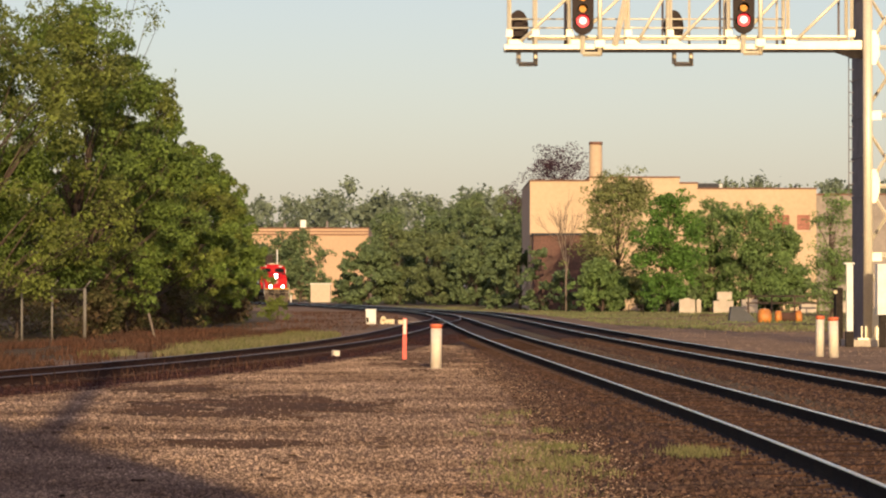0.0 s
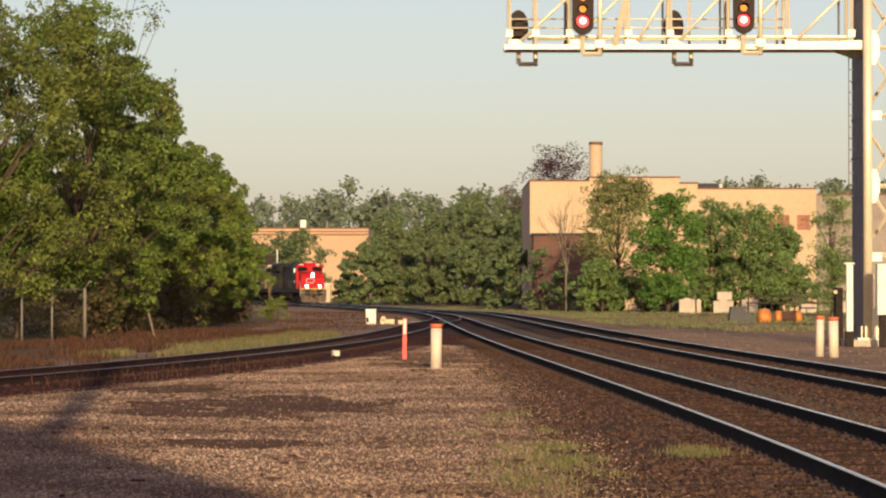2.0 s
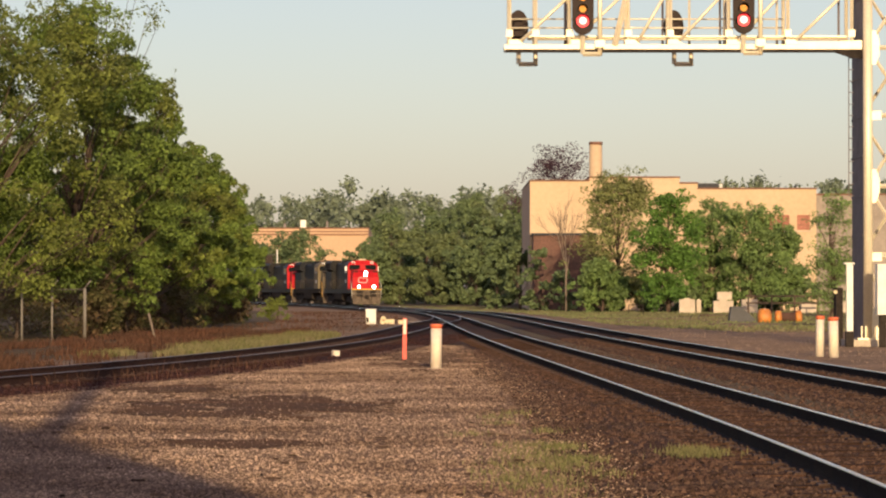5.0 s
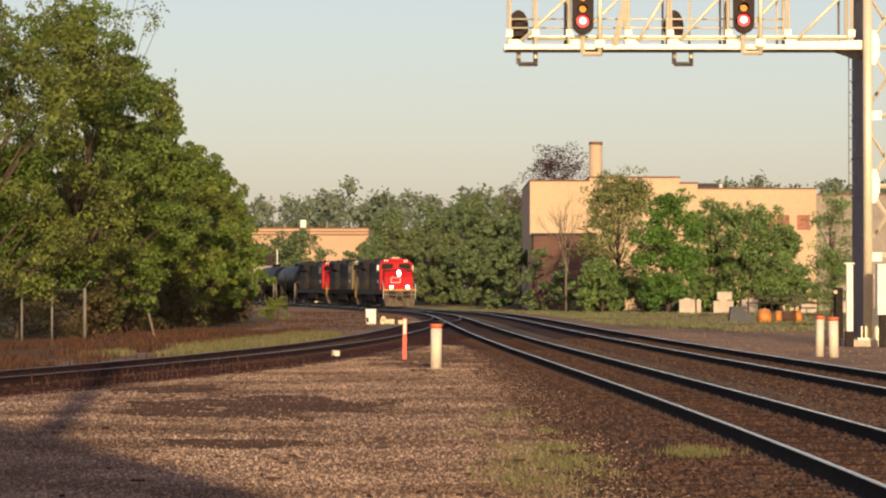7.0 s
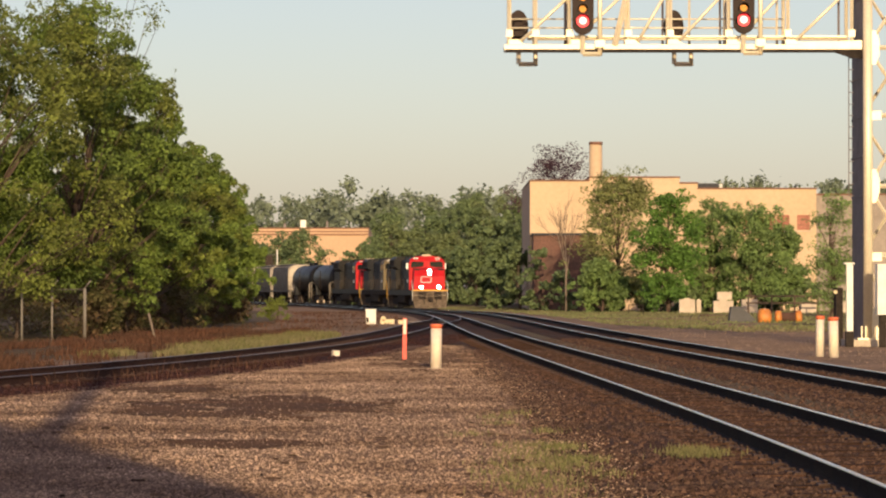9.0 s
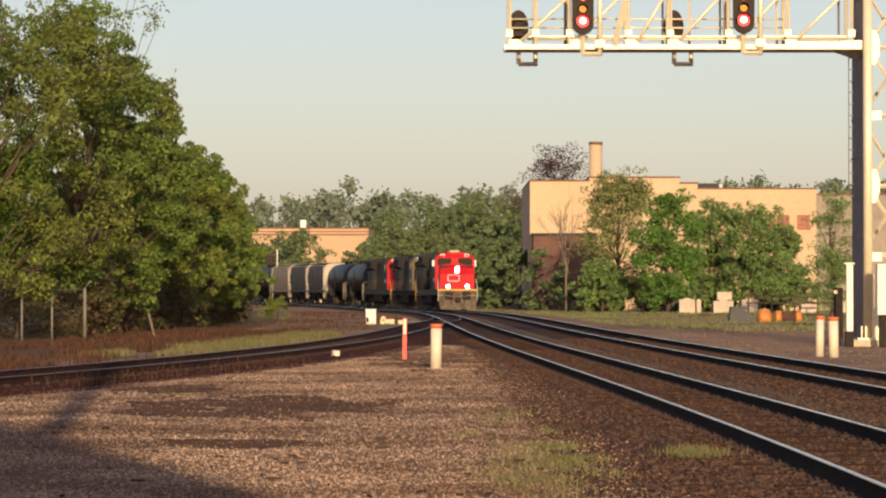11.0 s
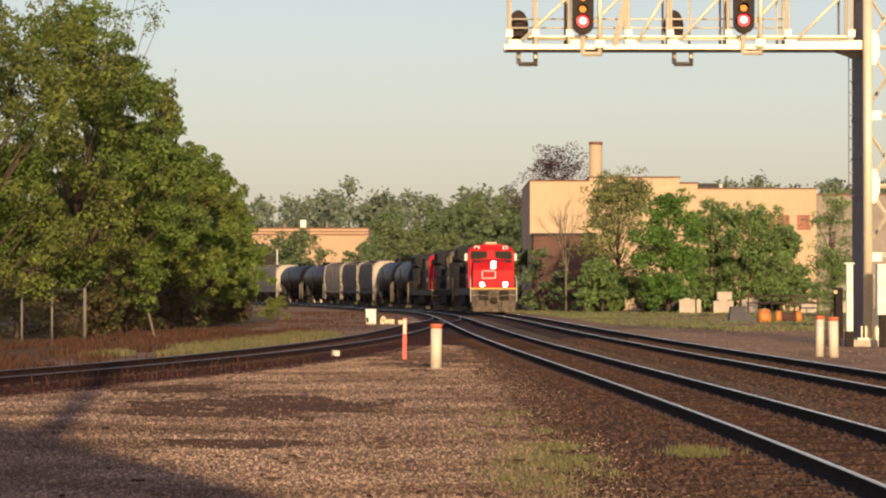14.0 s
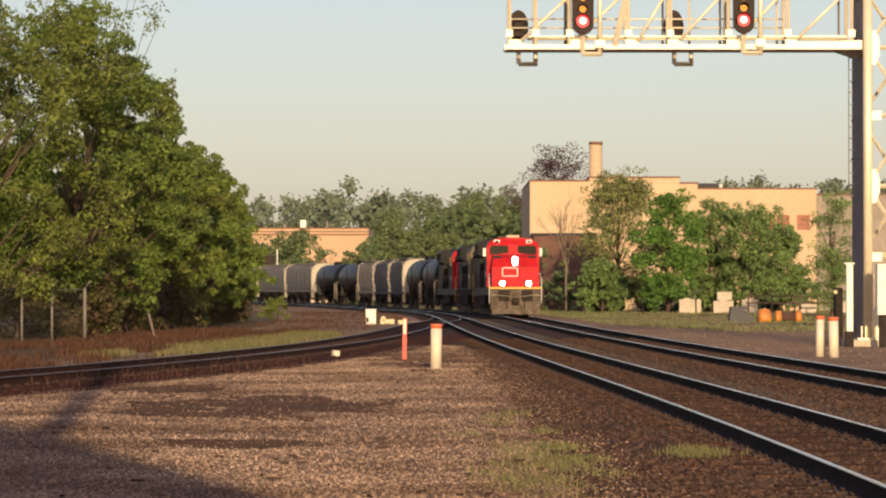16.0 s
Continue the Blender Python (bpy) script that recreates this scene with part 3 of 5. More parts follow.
# the wood beside the branch track: the front row runs away from the camera
WOOD = "dense spring trees along the branch track"
k = 0
rng = np.random.default_rng(21)
for x, y, h, r, m in ((-16.2, 112, 12.4, 4.8, LEAF_OLIVE), (-13.5, 118, 12.0, 3.9, LEAF_GREEN), (-18.6, 115, 12.6, 4.4, LEAF_GREEN),
                      (-12.6, 128, 10.6, 3.0, LEAF_OLIVE), (-12.2, 138, 8.8, 2.9, LEAF_GREEN), (-12.2, 150, 8.0, 2.7, LEAF_OLIVE),
                      (-12.0, 160, 7.6, 2.6, LEAF_GREEN), (-11.9, 170, 7.0, 2.2, LEAF_GREEN), (-15.5, 134, 11.5, 3.4, LEAF_GREEN),
                      (-15.2, 150, 9.5, 3.2, LEAF_OLIVE), (-14.8, 168, 8.4, 3.0, LEAF_GREEN), (-22.5, 128, 14.0, 4.6, LEAF_OLIVE)):
    tree((x, y, -0.05), h, r, m, "broad leafy tree in fresh olive-green spring leaf" if m is LEAF_OLIVE else "leafy green tree crowded among its neighbours",
         100 + k, n=38000, size=0.078, low=0.10, clumps=112, group=WOOD, shape=0.52, spread=0.145, hollow=0.5)
    k += 1
tree((-11.35, 178, -0.05), 5.4, 1.25, LEAF_GREEN, "small leafy tree at the end of the wood", 131, n=7000, size=0.075, low=0.04, clumps=40, group=WOOD, spread=0.2)
tree((-9.4, 182, -0.05), 1.3, 0.9, LEAF_OLIVE, "low leafy bush beside the dirt verge", 132, n=2200, size=0.06, low=0.05, clumps=22, group="shrubs", name="shrub", spread=0.22)
tree((-13.7, 131, 0), 14.8, 2.4, LEAF_OLIVE, "thin half-bare tree with few small leaves above the wood", 7, n=1500, size=0.085, low=0.72, clumps=42, group=WOOD)
tree((-12.0, 141, 0), 11.2, 0.9, LEAF_OLIVE, "thin half-bare sapling at the edge of the wood", 8, n=420, size=0.085, low=0.6, clumps=24, group=WOOD)

UNDERGROWTH = leaf("leaf_undergrowth", (0.11, 0.12, 0.045), (0.12, 0.08, 0.045))
for i, (x, y, h, r) in enumerate(((-17.6, 116, 2.6, 1.9), (-15.4, 115, 2.2, 1.6), (-13.2, 117, 2.4, 1.5), (-12.2, 123, 2.0, 1.5), (-13.6, 124, 3.0, 1.8), (-11.8, 132, 2.1, 1.5),
                                   (-12.6, 144, 2.6, 1.8), (-11.9, 154, 2.4, 1.6), (-11.7, 164, 2.2, 1.6), (-11.6, 173, 2.0, 1.4), (-19.6, 120, 3.0, 2.0), (-14.4, 137, 3.2, 2.0),
                                   (-16.5, 124, 3.4, 2.2), (-14.4, 156, 3.2, 2.2), (-13.8, 172, 3.0, 2.0))):
    tree((x, y, -0.05), h, r, UNDERGROWTH, "tangled dark undergrowth bush beneath the trees", 160 + i, n=4500, size=0.075, low=0.04, clumps=50, group="shrubs", name="shrub", spread=0.24)

# unseen casters, added out of view: the shed and pole that shade the gravel
shed = thing("plain_shed", "unseen grey gabled block added behind the viewpoint for shade", "shed")
part("wall", prism(B(), [(-12.6, -0.1), (-12.6, 7), (-3.8, 11.3), (1.45, 6.0), (1.45, -0.1)], -14, -4, "y"), GREYWALL, shed)
pole = thing("utility_pole", "plain wooden utility pole beside the gravel lot", "utility pole")
part("shaft", rod(B(), (-2.4, 10, -0.2), (-2.4, 10, 13.5), 0.23, 0.2, 12), BARK, pole)
part("crossarm", box(B(), -3.5, -1.3, 9.75, 9.85, 12.7, 12.82), BARK, pole)

# trees in the middle distance, right of the curve
MID = "trees beyond the curve"
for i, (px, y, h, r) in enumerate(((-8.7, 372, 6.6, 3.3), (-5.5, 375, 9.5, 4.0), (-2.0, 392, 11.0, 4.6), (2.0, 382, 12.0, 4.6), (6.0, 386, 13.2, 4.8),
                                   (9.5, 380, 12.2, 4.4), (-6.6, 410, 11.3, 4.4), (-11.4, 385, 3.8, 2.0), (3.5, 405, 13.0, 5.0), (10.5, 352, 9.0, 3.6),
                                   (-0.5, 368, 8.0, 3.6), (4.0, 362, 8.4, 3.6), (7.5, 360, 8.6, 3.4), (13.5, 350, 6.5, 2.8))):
    tree((px, y, -0.1), h, r, (LEAF_FAR, LEAF_FAR_HAZY, LEAF_FAR)[i % 3], "rounded green tree beyond the railway curve", 200 + i, n=11000, size=0.19, low=0.05, clumps=70, group=MID)
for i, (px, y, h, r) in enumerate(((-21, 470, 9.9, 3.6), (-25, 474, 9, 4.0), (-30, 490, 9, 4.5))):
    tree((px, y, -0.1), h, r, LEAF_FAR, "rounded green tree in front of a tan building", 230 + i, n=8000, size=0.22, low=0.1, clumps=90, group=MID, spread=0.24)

# trees before the tan works building
WORKS = "trees in front of the tan building"
for i, (px, y, h, r, m) in enumerate(((14.4, 262, 10.8, 3.2, LEAF_SPRING), (17.6, 250, 8.9, 2.5, LEAF_BRIGHT), (22.0, 262, 8.7, 2.5, LEAF_WORKS),
                                      (24.9, 258, 8.6, 2.5, LEAF_WORKS), (27.8, 262, 6.6, 1.9, LEAF_WORKS), (12.8, 258, 3.8, 1.7, LEAF_WORKS))):
    tree((px, y, -0.1), h, r, m, "leafy bright green tree in front of the building" if m is LEAF_BRIGHT else "rounded green tree in front of the building",
         300 + i, n=16000, size=0.12, low=0.13, clumps=120, group=WORKS, spread=0.24, shape=0.32, hollow=0.25)
tree((25.9, 213, -0.1), 8.1, 1.3, LEAF_WORKS, "slender upright young tree with light leaves", 320, n=7500, size=0.085, low=0.12, clumps=110, group=WORKS, shape=0.4, spread=0.36)
for i, (px, y, h, r) in enumerate(((8.6, 284, 5.2, 2.0), (7.2, 300, 6.0, 2.2), (10.6, 282, 3.6, 1.6), (13.4, 270, 3.0, 1.6), (16.3, 262, 2.6, 1.6), (20.3, 262, 2.4, 1.5),
                                   (5.2, 305, 4.4, 2.0), (25.5, 266, 2.2, 1.8), (29.2, 262, 2.4, 1.8), (15.0, 268, 2.8, 2.0),
                                   (18.3, 268, 2.6, 2.0), (22.5, 270, 2.6, 2.2), (27.4, 268, 2.4, 2.0))):
    tree((px, y, -0.1), h, r, LEAF_FAR, "low dark shrub at the foot of the trees", 350 + i, n=3500, size=0.15, low=0.05, clumps=36, group="shrubs", name="shrub")
bare_tree((10.2, 265, -0.1), 11.2, "leafless pale tree before the building wall", 12, spread=0.26, group=WORKS, width=0.6)
t = tree((12.2, 345, 0), 16.2, 5.0, LEAF_PURPLE, "purple-leaved tree rising behind the building", 330, n=8000, size=0.11, low=0.5, clumps=80, group="far trees", spread=0.2)

# wooded hill on the horizon
rng = np.random.default_rng(40)
hill = []
for i in range(150):
    X = -190 + 380 * i / 149 + rng.normal(0, 1)
    Y = 950 + rng.normal(0, 40)
    H = 28.5 + rng.normal(0, 1.6) + (4.0 if X > 72 else 0)
    for _ in range(26):
        a = rng.normal(0, 1, 3)
        a /= np.linalg.norm(a)
        c = np.array([X, Y, H * 0.62]) + a * np.array([5, 5, H * 0.36])
        hill.append(c + rng.normal(0, 1.1, (34, 3)))
hw = leaves("hill_woods", np.concatenate(hill), 0.75, LEAF_HAZE, None, rng)
tagged(hw, "hazy distant woods along the horizon", "woods", kind="stuff")


# ---- buildings ----
def window(parent, x, y, z, w, h, material, label):
    """A boarded window set into a wall that faces the camera."""
    wn_ = part("window", box(B(), x - w / 2, x + w / 2, y - 0.05, y + 0.1, z, z + h), material, parent, label)
    bm = B()
    for a in (x - w / 2 - 0.06, x + w / 2 - 0.02):
        box(bm, a, a + 0.08, y - 0.1, y + 0.02, z - 0.08, z + h + 0.08)
    box(bm, x - w / 2, x + w / 2, y - 0.1, y + 0.02, z + h, z + h + 0.08)
    part("frame", bm, TAN, wn_)
    part("sill", box(B(), x - w / 2 - 0.15, x + w / 2 + 0.15, y - 0.16, y + 0.02, z - 0.16, z - 0.08), CONCRETE, wn_)
    for i in range(1, 3):
        part("board", box(B(), x - w / 2 + 0.05, x + w / 2 - 0.05, y - 0.075, y - 0.052, z + h * i / 3 - 0.03, z + h * i / 3 + 0.03), COPING, wn_)
    return wn_


works = thing("works_building", "tan rendered industrial building with stepped parapet", "building")
Y = 292.0
S = 5655 / Y


def wx(px):
    return (px - 784) / S


def wz(py):
    return 1.69 + (513 - py) / S


for a, b, top, deep in ((938, 1043, 321, 0), (1043, 1203, 315, 0.02), (1203, 1235, 325, 0), (1235, 1445, 335, 0.02)):
    part("wall", box(B(), wx(a), wx(b), Y - deep, Y + 30, -0.5, wz(top)), TAN, works)
    part("coping", box(B(), wx(a) - 0.05, wx(b) + 0.05, Y - 0.12, Y + 30.05, wz(top), wz(top) + 0.13), COPING, works)
part("wall", box(B(), wx(1445), wx(1640), Y + 1.2, Y + 28, -0.5, wz(345)), GREYWALL, works, "grey-brown side wing")
part("coping", box(B(), wx(1445), wx(1640) + 0.1, Y + 1.1, Y + 28, wz(345), wz(345) + 0.15), COPING, works)
part("roof_monitor", box(B(), wx(1236), wx(1278), Y + 4, Y + 12, wz(335) - 0.3, wz(327) + 0.25), DARKROOF, works, "dark roofing box")
part("roof_vent", rod(B(), (wx(1281), Y + 3, wz(336)), (wx(1281), Y + 3, wz(324)), 0.16, n=10), WHITEPAINT, works)
bm = rod(B(), (wx(1320), Y + 3, wz(336)), (wx(1320), Y + 3, wz(330)), 0.2, n=10)
part("roof_vent", bm, STEEL, works)
for px in (1386, 1422):
    window(works, wx(px), Y, wz(407), 1.2, 1.35, WINDOWRED, "red-brown boarded window")
for px in (1325, 1345, 1365):
    window(works, wx(px), Y, wz(407), 0.8, 1.35, WINDOWRED, "red-brown boarded window")
# brick annexe at its foot
annexe = thing("brick_annexe", "low red-brown brick annexe against the tan wall", "building")
part("wall", box(B(), wx(942), wx(1050), Y - 4, Y - 0.05, -0.5, wz(418)), BRICKRED, annexe)
part("roof", box(B(), wx(942) - 0.15, wx(1050) + 0.15, Y - 4.2, Y - 0.05, wz(418), wz(418) + 0.2), DARKROOF, annexe)
chim = thing("chimney", "tall round tan brick chimney with a dark rim", "chimney")
YC = 318.0
SC = 5655 / YC
cx, ct = (1054.5 - 784) / SC, 1.69 + (513 - 252) / SC
part("shaft", rod(B(), (cx, YC, 0), (cx, YC, ct), 0.78, 0.64, 20), TAN, chim)
part("cap", rod(B(), (cx, YC, ct - 0.25), (cx, YC, ct + 0.05), 0.69, 0.69, 20), COPING, chim, "darker brick rim")

mill = thing("far_warehouse", "long low tan warehouse beyond the curve", "building")
YM = 590.0
SM = 5655 / YM
mx = lambda px: (px - 784) / SM
mz = lambda py: 1.69 + (513 - py) / SM
part("wall", box(B(), mx(300), mx(652), YM, YM + 40, -0.5, mz(417)), TAN2, mill)
part("fascia", box(B(), mx(300), mx(652), YM - 0.15, YM + 40, mz(417), mz(404)), TAN2, mill)
for py in (416, 411, 405):
    part("band", box(B(), mx(300) - 0.1, mx(652) + 0.1, YM - 0.3, YM - 0.16, mz(py), mz(py - 1.8)), COPING, mill, "brown metal band")
part("roof", box(B(), mx(300), mx(652), YM - 0.2, YM + 40, mz(404), mz(403)), COPING, mill)
for px, w, h in ((533, 10, 14), (500, 4, 8), (576, 3, 12)):
    part("roof_vent", box(B(), mx(px - w / 2), mx(px + w / 2), YM + 8, YM + 9.5, mz(404), mz(402 - h)), WHITEPAINT if w > 5 else STEELDARK, mill)
for px in (470, 484):
    window(mill, mx(px), YM, mz(468), 1.5, 2.0, GLASSDARK, "dark window in a white frame")

mast = thing("signal_mast", "thin white signal mast with a dark head box", "railway signal", pose(-21.8, 420, -0.05))
part("shaft", rod(B(), (0, 0, -0.1), (0, 0, 7.0), 0.09, n=10), WHITEPAINT, mast)
part("head_box", box(B(), -1.6, -0.6, -0.1, 0.3, 4.9, 6.2), BLACKMETAL, mast, bevel=0.03)
part("bracket", bar(B(), (-1.6, 0.1, 6.3), (0, 0.1, 6.3), 0.1), FENCEWIRE, mast)
part("bracket", bar(B(), (-1.6, 0.1, 4.8), (0, 0.1, 4.8), 0.1), FENCEWIRE, mast)
wp = thing("white_post", "short white post beside the curve", "post", pose(-19.6, 412, -0.05))
part("post", rod(B(), (0, 0, -0.1), (0, 0, 1.05), 0.1, n=10), WHITEPAINT, wp)

hut = thing("signal_hut", "beige sheet-metal signal hut beside the curve", "hut")
YH = 440.0
SH = 5655 / YH
hx, hz = (567 - 784) / SH, -0.1
part("body", box(B(), hx - 1.35, hx + 1.35, YH, YH + 2.4, hz, hz + 2.55), BEIGEBOX, hut)
part("roof", box(B(), hx - 1.45, hx + 1.45, YH - 0.1, YH + 2.5, hz + 2.55, hz + 2.68), WHITEPAINT, hut)
part("door", box(B(), hx - 0.45, hx + 0.45, YH - 0.05, YH + 0.02, hz + 0.12, hz + 2.1), BEIGEBOX, hut, bevel=0.01)


# ---- signal gantry ----
GY = 96.5
GS = 5655 / GY


def gx(px):
    return (px - 784) / GS


def gz(py):
    return 1.69 + (513 - py) / GS


gantry = thing("signal_gantry", "silver-white steel cantilever signal gantry over the tracks", "signal gantry")
Z0, Z1 = gz(83), gz(83) + 1.9
# dark strip along the chord stands for its shaded underside
part("lower_flange", box(B(), gx(893) + 0.05, gx(1528), GY - 0.02, GY + 0.14, Z0 - 0.16, Z0 - 0.075), UNDER, gantry, "lower flange coloured dark for its shaded underside")
for y in (GY, GY + 1.3):
    for z in (Z0, Z1):
        part("chord", box(B(), gx(893), gx(1528), y - 0.06, y + 0.06, z - 0.07, z + 0.07), STEEL, gantry, bevel=0.01)
posts = (902, 948, 1008, 1112, 1187, 1290, 1395, 1508)
for px in posts:
    for y in (GY, GY + 1.3):
        part("upright", bar(B(), (gx(px), y, Z0), (gx(px), y, Z1), 0.08), STEEL, gantry)
    part("cross_bar", bar(B(), (gx(px), GY, Z0), (gx(px), GY + 1.3, Z0), 0.09), STEEL, gantry)
    part("gusset", box(B(), gx(px) - 0.1, gx(px) + 0.1, GY - 0.075, GY - 0.062, Z0 + 0.3, Z0 + 0.52), STEEL, gantry)
for a, b in ((911, 1030), (1005, 1122), (1124, 1188), (1192, 1296), (1296, 1399), (1397, 1512)):
    part("brace", rod(B(), (gx(a), GY, Z0), (gx(b), GY, Z1), 0.05, n=10), STEEL, gantry)
part("brace", bar(B(), (gx(1088), GY - 0.08, Z0 + 0.05), (gx(1114), GY - 0.08, Z1), 0.13), STEEL, gantry)
for px in (1003, 1178, 1226, 1281, 1383, 1494):
    part("rail_post", bar(B(), (gx(px), GY + 1.25, Z0 + 0.1), (gx(px), GY + 1.25, Z1), 0.05), STEELDARK if px in (1003, 1178, 1281, 1494) else STEEL, gantry)
for px in (912, 1022, 1118, 1194, 1298, 1402):
    part("gusset", prism(B(), [(gx(px) - 0.2, Z0 + 0.07), (gx(px) + 0.28, Z0 + 0.07), (gx(px) + 0.08, Z0 + 0.22), (gx(px) - 0.2, Z0 + 0.22)], GY - 0.076, GY - 0.062, "y"), STEEL, gantry)
part("haunch", prism(B(), [(gx(1410), Z0 + 0.06), (gx(1528), Z0 + 0.06), (gx(1528), Z0 + 0.2), (gx(1410), Z0 + 0.14)], GY - 0.05, GY + 0.05, "y"), STEEL, gantry)
# knee gets a near-black colour in place of its underside shade
part("knee", prism(B(), [(gx(1478), Z0 - 0.16), (gx(1510), Z0 - 0.34), (gx(1528), Z0 - 0.34), (gx(1528), Z0 - 0.16)], GY, GY + 0.1, "y"), UNDER, gantry, "knee bracket darkened as its underside lies in shade")
part("walkway", box(B(), gx(935), gx(1500), GY + 0.1, GY + 1.2, Z0 + 0.3, Z0 + 0.35), STEEL, gantry, "grated walkway")
for z in (0.68, 0.95):
    part("handrail", rod(B(), (gx(905), GY + 1.25, Z0 + z), (gx(1395), GY + 1.25, Z0 + z), 0.025), STEEL, gantry)
part("conduit", rod(B(), (gx(940), GY + 0.2, Z0 + 0.25), (gx(1500), GY + 0.2, Z0 + 0.25), 0.035), STEEL, gantry)
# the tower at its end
# plate and ribs take the darker steel so their shade is in the colour
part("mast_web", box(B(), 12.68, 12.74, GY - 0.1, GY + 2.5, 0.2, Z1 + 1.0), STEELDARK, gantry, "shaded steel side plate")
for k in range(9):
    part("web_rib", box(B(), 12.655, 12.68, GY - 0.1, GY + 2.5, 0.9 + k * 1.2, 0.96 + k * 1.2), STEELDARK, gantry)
part("mast_leg", rod(B(), (gx(1535), GY - 0.2, 0.2), (gx(1535), GY - 0.2, Z1 + 1), 0.145, n=16), STEEL, gantry)
part("mast_leg", rod(B(), (gx(1535) + 1.35, GY - 0.2, 0.2), (gx(1535) + 1.35, GY - 0.2, Z1 + 1), 0.145, n=16), STEEL, gantry)
part("mast_leg", rod(B(), (gx(1535) + 1.35, GY + 1.5, 0.2), (gx(1535) + 1.35, GY + 1.5, Z1 + 1), 0.145, n=16), STEEL, gantry)
mx0, mx1 = gx(1535), gx(1535) + 1.35
zz = [gz(p) for p in (575, 455, 330, 205, 85, -40)]
for i, z in enumerate(zz):
    part("tower_tie", bar(B(), (mx0, GY - 0.2, z), (mx1, GY - 0.2, z), 0.1), STEEL, gantry)
    if i + 1 < len(zz):
        a, b = (mx1, mx0) if i % 2 else (mx0, mx1)
        part("tower_brace", bar(B(), (a, GY - 0.2, z), (b, GY - 0.2, zz[i + 1]), 0.075), STEEL, gantry)
        part("tower_brace", bar(B(), (b, GY + 1.5, z), (a, GY + 1.5, zz[i + 1]), 0.075), STEEL, gantry)
    if i % 2 == 0:
        part("gusset", prism(B(), [(mx0 + 0.08, z - 0.52), (mx0 + 0.24, z - 0.5), (mx0 + 0.34, z - 0.2), (mx0 + 0.34, z + 0.2), (mx0 + 0.24, z + 0.5), (mx0 + 0.08, z + 0.52)],
                             GY - 0.28, GY - 0.265, "y"), STEEL, gantry)
    else:
        part("gusset", box(B(), mx0 + 0.1, mx0 + 0.4, GY - 0.28, GY - 0.265, z - 0.13, z + 0.13), STEEL, gantry)
        part("tower_tie", bar(B(), (mx0, GY + 1.5, z + 0.1), (mx1, GY + 1.5, z + 0.1), 0.08), STEEL, gantry)
part("base_plate", box(B(), mx0 - 0.35, mx0 + 0.35, GY - 0.5, GY + 0.2, 0.18, 0.24), STEEL, gantry)
for u in (-0.22, -0.1, 0.1, 0.22):
    part("stiffener", box(B(), mx0 + u - 0.015, mx0 + u + 0.015, GY - 0.42, GY - 0.3, 0.24, 0.6), STEEL, gantry)
part("footing", box(B(), mx0 - 0.55, mx0 + 2.6, GY - 0.7, GY + 2.0, -0.2, 0.18), CONCRETE, gantry, "concrete footing", bevel=0.03)
lx = 12.4
ladder = part("ladder", bar(B(), (lx - 0.02, GY + 0.9, gz(345)), (lx - 0.02, GY + 0.9, Z0), 0.022), STEELDARK, gantry, "thin steel ladder")
z = gz(345)
while z < Z0:
    part("rung", rod(B(), (lx - 0.02, GY + 0.9, z), (lx + 0.14, GY + 0.9, z), 0.014, n=6), STEELDARK, ladder)
    z += 0.35


